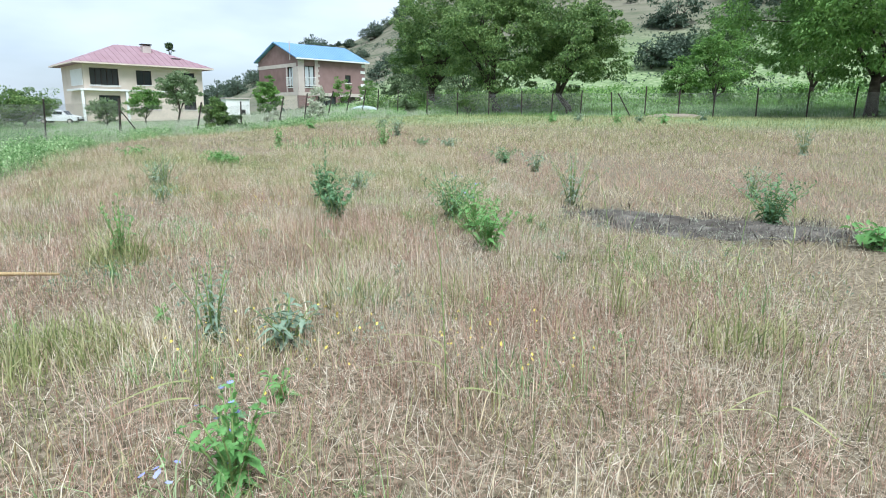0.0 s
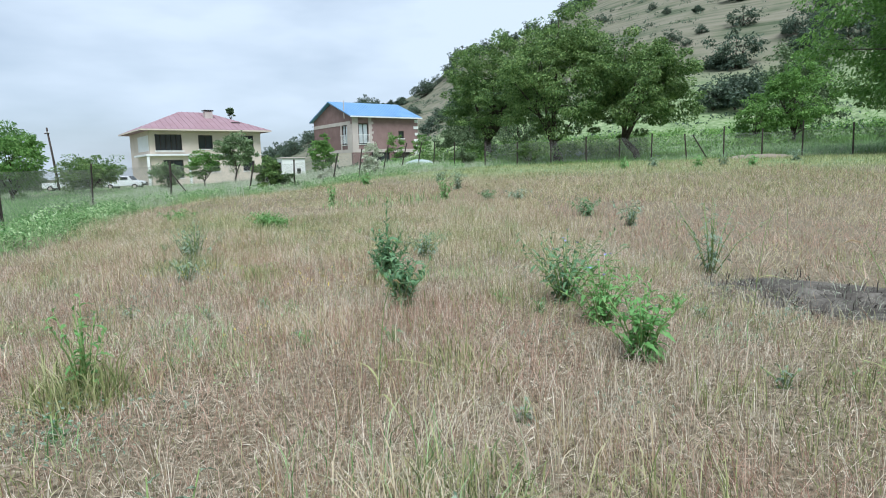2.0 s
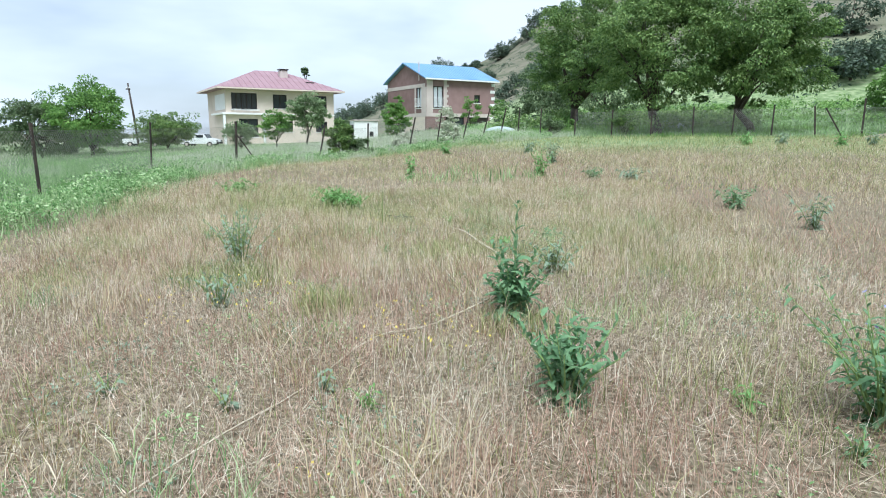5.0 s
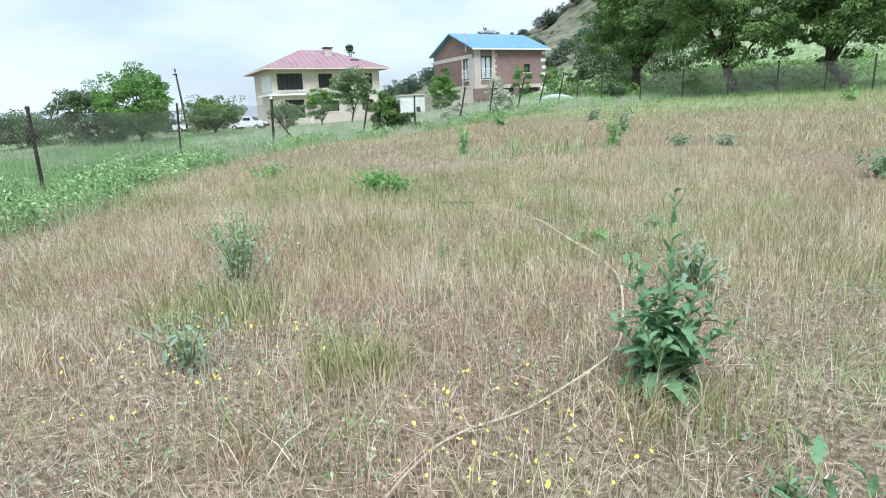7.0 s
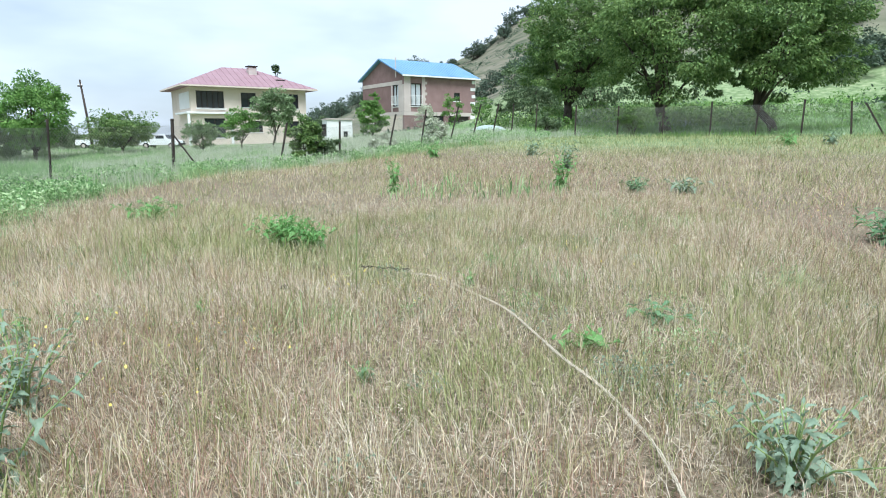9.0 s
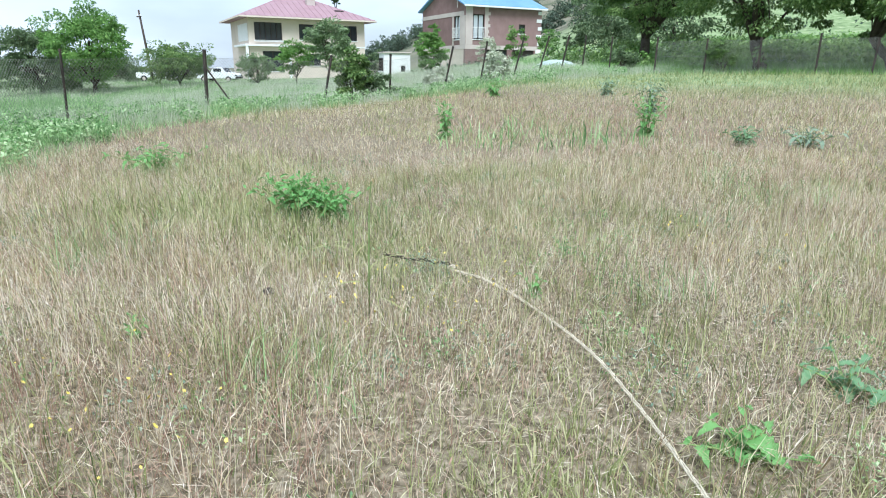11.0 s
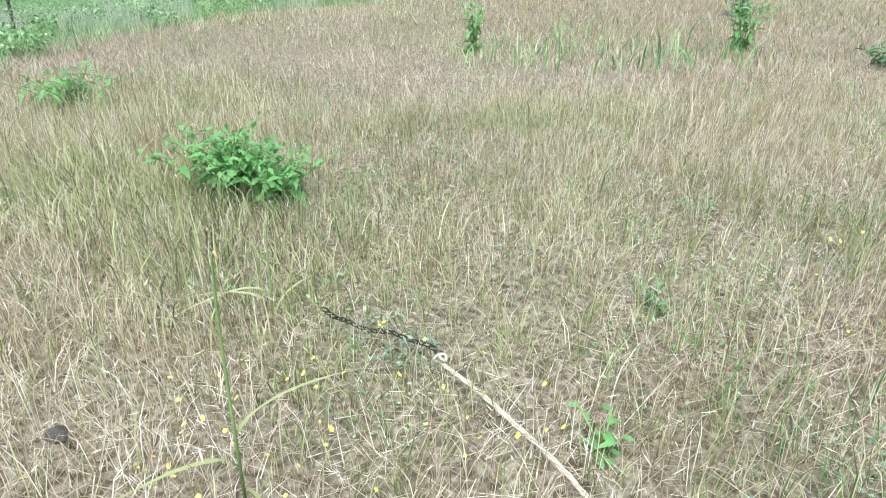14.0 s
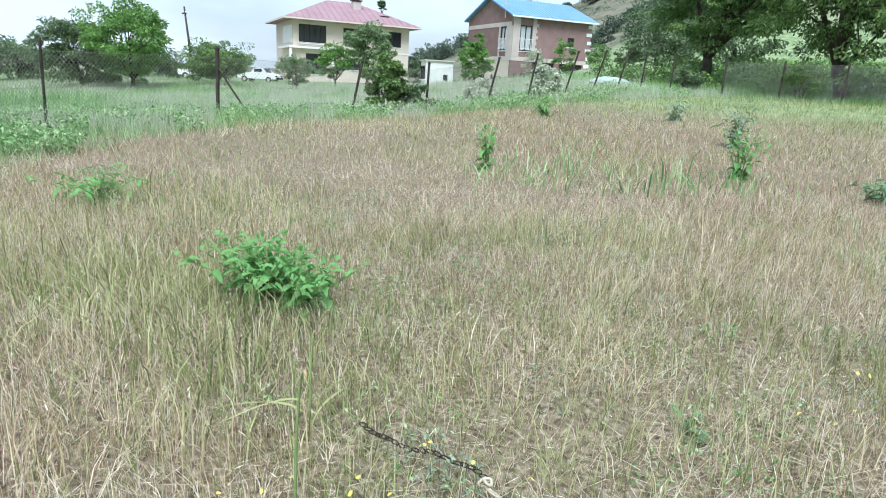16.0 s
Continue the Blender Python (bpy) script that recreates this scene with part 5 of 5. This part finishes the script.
# close by
x, y = strip(330000, 0.8, 22.5, 4.4, 6.4)
ok = off_bed(x, y)
x, y = x[ok], y[ok]
thin = 0.5 + 0.5 * ease((patchy(x, y, 1.6, 5) - 0.22) / 0.25)
edge = along(x, y)
x, y = keep(x, y, thin * ease((22.5 - edge[0]) / 5) * ease((4.6 + 0.08 * edge[0] - edge[1]) / 1.6))
red, fresh = patchy(x, y, 0.75, 1.3), patchy(x, y, 0.9, 4.1)
late = ease((y - 14) / 5)
is_green = gen.random(len(x)) < 0.17 + 0.5 * ease((fresh - 0.47) / 0.25) + 0.24 * late
is_red = ~is_green & (gen.random(len(x)) < (0.75 * ease((red - 0.42) / 0.25) + 0.1) * (1 - 0.8 * late))
is_dry = ~is_green & ~is_red
blades("dry_grass", "dry straw-coloured grass with thin seed heads", x[is_dry], y[is_dry], DRY, (0.07, 0.34), 0.0031, 0.85, gen, 0.2, tuss=0.13)
blades("reddish_grass", "dry reddish-brown brome grass", x[is_red], y[is_red], RED, (0.07, 0.33), 0.0031, 0.8, gen, 0.25, tuss=0.16)
blades("green_grass", "fresh green grass among dry stalks", x[is_green], y[is_green], GREEN_BLADE, (0.06, 0.3), 0.0038, 0.75, gen, 0.0, tuss=0.19)
x, y = strip(420000, 0.8, 21.5, 3.8, 5.6)
ok = off_bed(x, y)
x, y = x[ok], y[ok]
x, y = keep(x, y, 0.45 + 0.55 * (1 - ease((patchy(x, y, 1.6, 5) - 0.22) / 0.25)))
low = gen.random(len(x)) < 0.25
blades("straw", "pale broken straw lying on the ground", x[~low], y[~low], DRY, (0.08, 0.3), 0.0034, 3.0, gen, 0.0, 0.07, coarse=True)
blades("straw", "reddish broken straw lying on the ground", x[low], y[low], RED, (0.08, 0.28), 0.0034, 2.0, gen, 0.0, 0.1, coarse=True)
n = 12000
x, y = gen.uniform(1.8, 5.6, n), gen.uniform(11.7, 14.2, n)
ok = ~off_bed(x, y)
blades("dark_litter", "dark burnt stalks and litter on the soil", x[ok], y[ok], SOIL, (0.05, 0.17), 0.011, 9.0, gen, 0.0, 0.1)
blades("pale_litter", "pale broken stalks on the dark soil", x[ok][:2600], y[ok][:2600], PALE, (0.06, 0.22), 0.006, 9.0, gen, 0.0, 0.09)
# deeper, tangled growth where the field is least grazed
x, y = strip(75000, 11.5, 20.5, 4.2, 6.4)
fresh = patchy(x, y, 0.9, 4.1)
is_green = gen.random(len(x)) < 0.26 + 0.4 * ease((fresh - 0.47) / 0.25)
blades("dry_grass", "tangled golden dry grass with seed heads", x[~is_green], y[~is_green], GOLD, (0.12, 0.36), 0.0034, 1.0, gen, 0.25, tuss=0.17)
blades("green_grass", "tangled yellow-green grass", x[is_green], y[is_green], GREEN_BLADE, (0.12, 0.34), 0.004, 0.95, gen, 0.0, tuss=0.21)
# further off
x, y = strip(400000, 0, 30, 14, 19)
edge = along(x, y)
far_enough = gen.random(len(x)) < np.maximum(ease((edge[1] - 2.6) / 2), ease((edge[0] - 16) / 5))
ok = off_bed(x, y) & far_enough & (x > fence_x(y) + 2.2)
x, y = x[ok], y[ok]
red, fresh = patchy(x, y, 0.55, 2.3), patchy(x, y, 0.4, 6.1)
is_green = gen.random(len(x)) < 0.16 + 0.55 * ease((fresh - 0.5) / 0.2)
is_red = ~is_green & (gen.random(len(x)) < 0.7 * ease((red - 0.42) / 0.25) + 0.1 + 0.35 * ease((x - 3) / 5))
is_dry = ~is_green & ~is_red
blades("dry_grass", "dry straw-coloured grass across the field", x[is_dry], y[is_dry], GOLD, (0.08, 0.32), 0.0065, 1.15, gen, coarse=True, tuss=0.3)
blades("reddish_grass", "dry reddish-brown grass across the field", x[is_red], y[is_red], RED, (0.08, 0.32), 0.0065, 1.15, gen, coarse=True, tuss=0.35)
blades("green_grass", "fresh green grass across the field", x[is_green], y[is_green], GREEN_BLADE, (0.08, 0.3), 0.0075, 1.1, gen, coarse=True, tuss=0.4)
# the far end of the field
n = 160000
x, y = gen.uniform(-16, 26, n), gen.uniform(24, 44, n)
ok = (x > fence_x(y)) & (y < 42.6 - 0.12 * np.clip(x, 0, 30))
x, y = x[ok], y[ok]
g0 = greenness(x, y)
is_green = gen.random(len(x)) < 0.32 + 0.3 * ease((patchy(x, y, 0.35, 7.7) - 0.5) / 0.25) + 0.7 * g0
blades("dry_grass", "dry grass at the far end of the field", x[~is_green], y[~is_green], GOLD, (0.06, 0.22), 0.012, 0.95, gen, coarse=True)
blades("green_grass", "green grass before the trees", x[is_green], y[is_green], GREEN_BLADE, (0.08, 0.3), 0.015, 0.8, gen, coarse=True)
# verge and meadow beside the wire
n = 150000
y = gen.uniform(3, 44, n)
x = fence_x(y) + 2.4 - 9.5 * gen.random(n)
x, y = keep(x, y, np.clip(0.35 + (fence_x(y) + 2.4 - x) / 2.5, 0, 1))
tall = patchy(x, y, 0.5, 3.3) + 0.25 * ease((y - 24) / 8) - 0.2 * ease((x - fence_x(y)) / 2) > 0.55
blades("meadow_grass", "long lush green grass along the wire", x[~tall], y[~tall], LUSH, (0.12, 0.42), 0.011, 0.42, gen, coarse=True)
blades("pale_grass", "long pale grass gone to seed along the wire", x[tall], y[tall], PALE, (0.2, 0.62), 0.01, 0.3, gen, 0.3, coarse=True)
n = 190000
y = 5 + 75 * gen.random(n)
x = fence_x(y) - 6 - 55 * gen.random(n) ** 1.3
tall = patchy(x, y, 0.25, 1.3) > 0.4
blades("meadow_grass", "tall green meadow before the orchard", x[~tall], y[~tall], LUSH, (0.35, 0.75), 0.02, 0.4, gen, coarse=True)
blades("pale_grass", "tall pale meadow grass before the orchard", x[tall], y[tall], PALE, (0.4, 0.85), 0.018, 0.35, gen, coarse=True)
# under and behind the trees
n = 90000
x, y = gen.uniform(-14, 30, n), gen.uniform(41.5, 64, n)
x, y = keep(x, y, np.clip((y - 41.2 + 0.12 * np.clip(x, 0, 30)) / 1.0, 0, 1))
tall = patchy(x, y, 0.4, 9.3) > 0.55
blades("meadow_grass", "rank green undergrowth behind the wire", x[~tall], y[~tall], LUSH, (0.1, 0.4), 0.03, 0.5, gen, coarse=True)
blades("yellow_green_growth", "yellow-green herbs behind the wire", x[tall], y[tall], BRIGHT_LEAF, (0.15, 0.5), 0.05, 0.6, gen, coarse=True)
# tufts of broad fresh grass
def tuft(cx, cy, r, n, high, mat, wide, name="grass_tuft", label="tuft of long green grass blades"):
    a, q = gen.uniform(0, 2 * np.pi, n), r * gen.random(n) ** 0.7
    blades(name, label, cx + q * np.cos(a), cy + q * np.sin(a), mat, high, wide, 0.8, gen)


for cx, cy, r, n, hi in ((-0.7, 7.0, 0.45, 900, 0.4), (-1.95, 9.0, 0.3, 500, 0.6), (2.6, 8.7, 0.12, 60, 0.5), (3.2, 8.2, 0.25, 160, 0.5), (3.6, 8.4, 0.3, 160, 0.45), (-3.3, 12.9, 0.3, 500, 0.35), (0.6, 8.6, 0.35, 300, 0.3), (-7.6, 18.6, 0.8, 900, 0.5), (-6.6, 18.2, 0.9, 900, 0.42),
                         (-8.5, 18.0, 1.0, 900, 0.5), (0.0, 10.2, 0.5, 400, 0.3), (-4.7, 13.3, 0.6, 600, 0.35), (-3.6, 16.0, 0.5, 500, 0.25), (-1.6, 13.2, 0.4, 300, 0.35), (-9.5, 20.5, 1.2, 900, 0.5)):
    tuft(cx, cy, r, n, (hi * 0.4, hi), GREEN_BLADE, 0.008)
for cx, cy in ((-8.0, 24.4), (-7.2, 24.6), (-6.4, 24.7), (-5.7, 25.0), (-7.6, 25.6), (-5.2, 25.2)):
    tuft(cx, cy, 1.0, 40, (0.2, 0.55), LUSH, 0.02, label="tuft of tall broad pale green grass blades")
# uneven patches of fuller growth, some fresh and some ripe
for mat, label, count, seed in ((GREEN_BLADE, "patches of fuller yellow-green grass", 80, 71), (GOLD, "patches of fuller ripe golden grass", 70, 72), (LUSH, "sparse patches of fresh green grass", 26, 73)):
    g = np.random.default_rng(seed)
    u, w = g.uniform(1.5, 20, count), g.uniform(-4, 4, count)
    r = g.uniform(0.12, 0.5, count)
    k = np.repeat(np.arange(count), (r * 420).astype(int))
    a, q = g.uniform(0, 2 * np.pi, len(k)), r[k] * g.random(len(k)) ** 0.6
    x, y = 2.3 - 0.48 * u[k] + 0.877 * w[k] + q * np.cos(a) * 1.4, 4.2 + 0.877 * u[k] + 0.48 * w[k] + q * np.sin(a)
    ok = off_bed(x, y)
    blades("grass_patches", label, x[ok], y[ok], mat, (0.12, 0.42), 0.0052, 0.85, gen, 0.15, tuss=0.11)
# small yellow flowers in loose drifts
def flowers(cx, cy, r, n, mat, label, size=0.0075):
    a, q = gen.uniform(0, 2 * np.pi, n), r * np.sqrt(gen.random(n))
    x, y = cx + q * np.cos(a), cy + q * np.sin(a)
    c = np.column_stack([x, y, land(x, y) + gen.uniform(0.08, 0.24, n)])
    k = 5
    ring = np.arange(k) * 2 * np.pi / k
    s = size * gen.uniform(0.7, 1.3, (n, 1))
    tilt = gen.normal(0, 0.5, (n, 2))
    v = [c + np.column_stack([np.zeros((n, 2)), -s * 0.3])]
    for w in ring:
        v.append(c + np.column_stack([s * math.cos(w), s * math.sin(w), s * (tilt[:, :1] * math.cos(w) + tilt[:, 1:] * math.sin(w))]))
    v = np.stack(v, 1).reshape(-1, 3)
    i = np.arange(n)[:, None] * (k + 1)
    t = np.concatenate([i + np.array([0, 1 + j, 1 + (j + 1) % k]) for j in range(k)])
    tagged(new("wild_flowers", fast_mesh("wild_flowers", v, t, mat)), label, "flowers", kind="stuff")


def low_herbs(n, leaves, mat, label, seed):
    """Patches of small low-growing leaves between the grass."""
    g = np.random.default_rng(seed)
    u, w = g.uniform(0.8, 21, n), g.uniform(-1, 1, n) * 4.6
    cx, cy = 2.3 - 0.48 * u + 0.877 * w, 4.2 + 0.877 * u + 0.48 * w
    ok = off_bed(cx, cy)
    c = np.column_stack([cx[ok], cy[ok], land(cx[ok], cy[ok]) + 0.06])
    v, t = leaf_cloud(c, 0.15, leaves, 0.024, g, -0.1)
    v[:, 2] = np.maximum(v[:, 2], land(v[:, 0], v[:, 1]) + 0.01)
    tagged(new("low_herbs", fast_mesh("low_herbs", v, t, mat)), label, "herbs", kind="stuff")


low_herbs(150, 15000, GREY_LEAF, "low grey-green herbs among the dry grass", 611)
low_herbs(110, 12000, LUSH, "low fresh green clover among the dry grass", 613)
YELLOW = "scattered small yellow flowers in the grass"
for cx, cy, r, n in ((-4.0, 12.4, 0.7, 60), (-2.2, 12.5, 0.5, 50), (-5.5, 15.1, 0.9, 45), (0.7, 7.2, 0.6, 40), (1.9, 7.6, 0.5, 30), (-5.0, 17.3, 0.7, 45), (-1.2, 23.5, 1.2, 60), (-1.6, 10.2, 0.4, 15), (-3.4, 19.5, 0.8, 30)):
    flowers(cx, cy, r, 2 * n, FLOWER_YELLOW, YELLOW)
flowers(1.0, 6.1, 0.3, 9, FLOWER_BLUE, "small pale blue chicory flowers", 0.014)
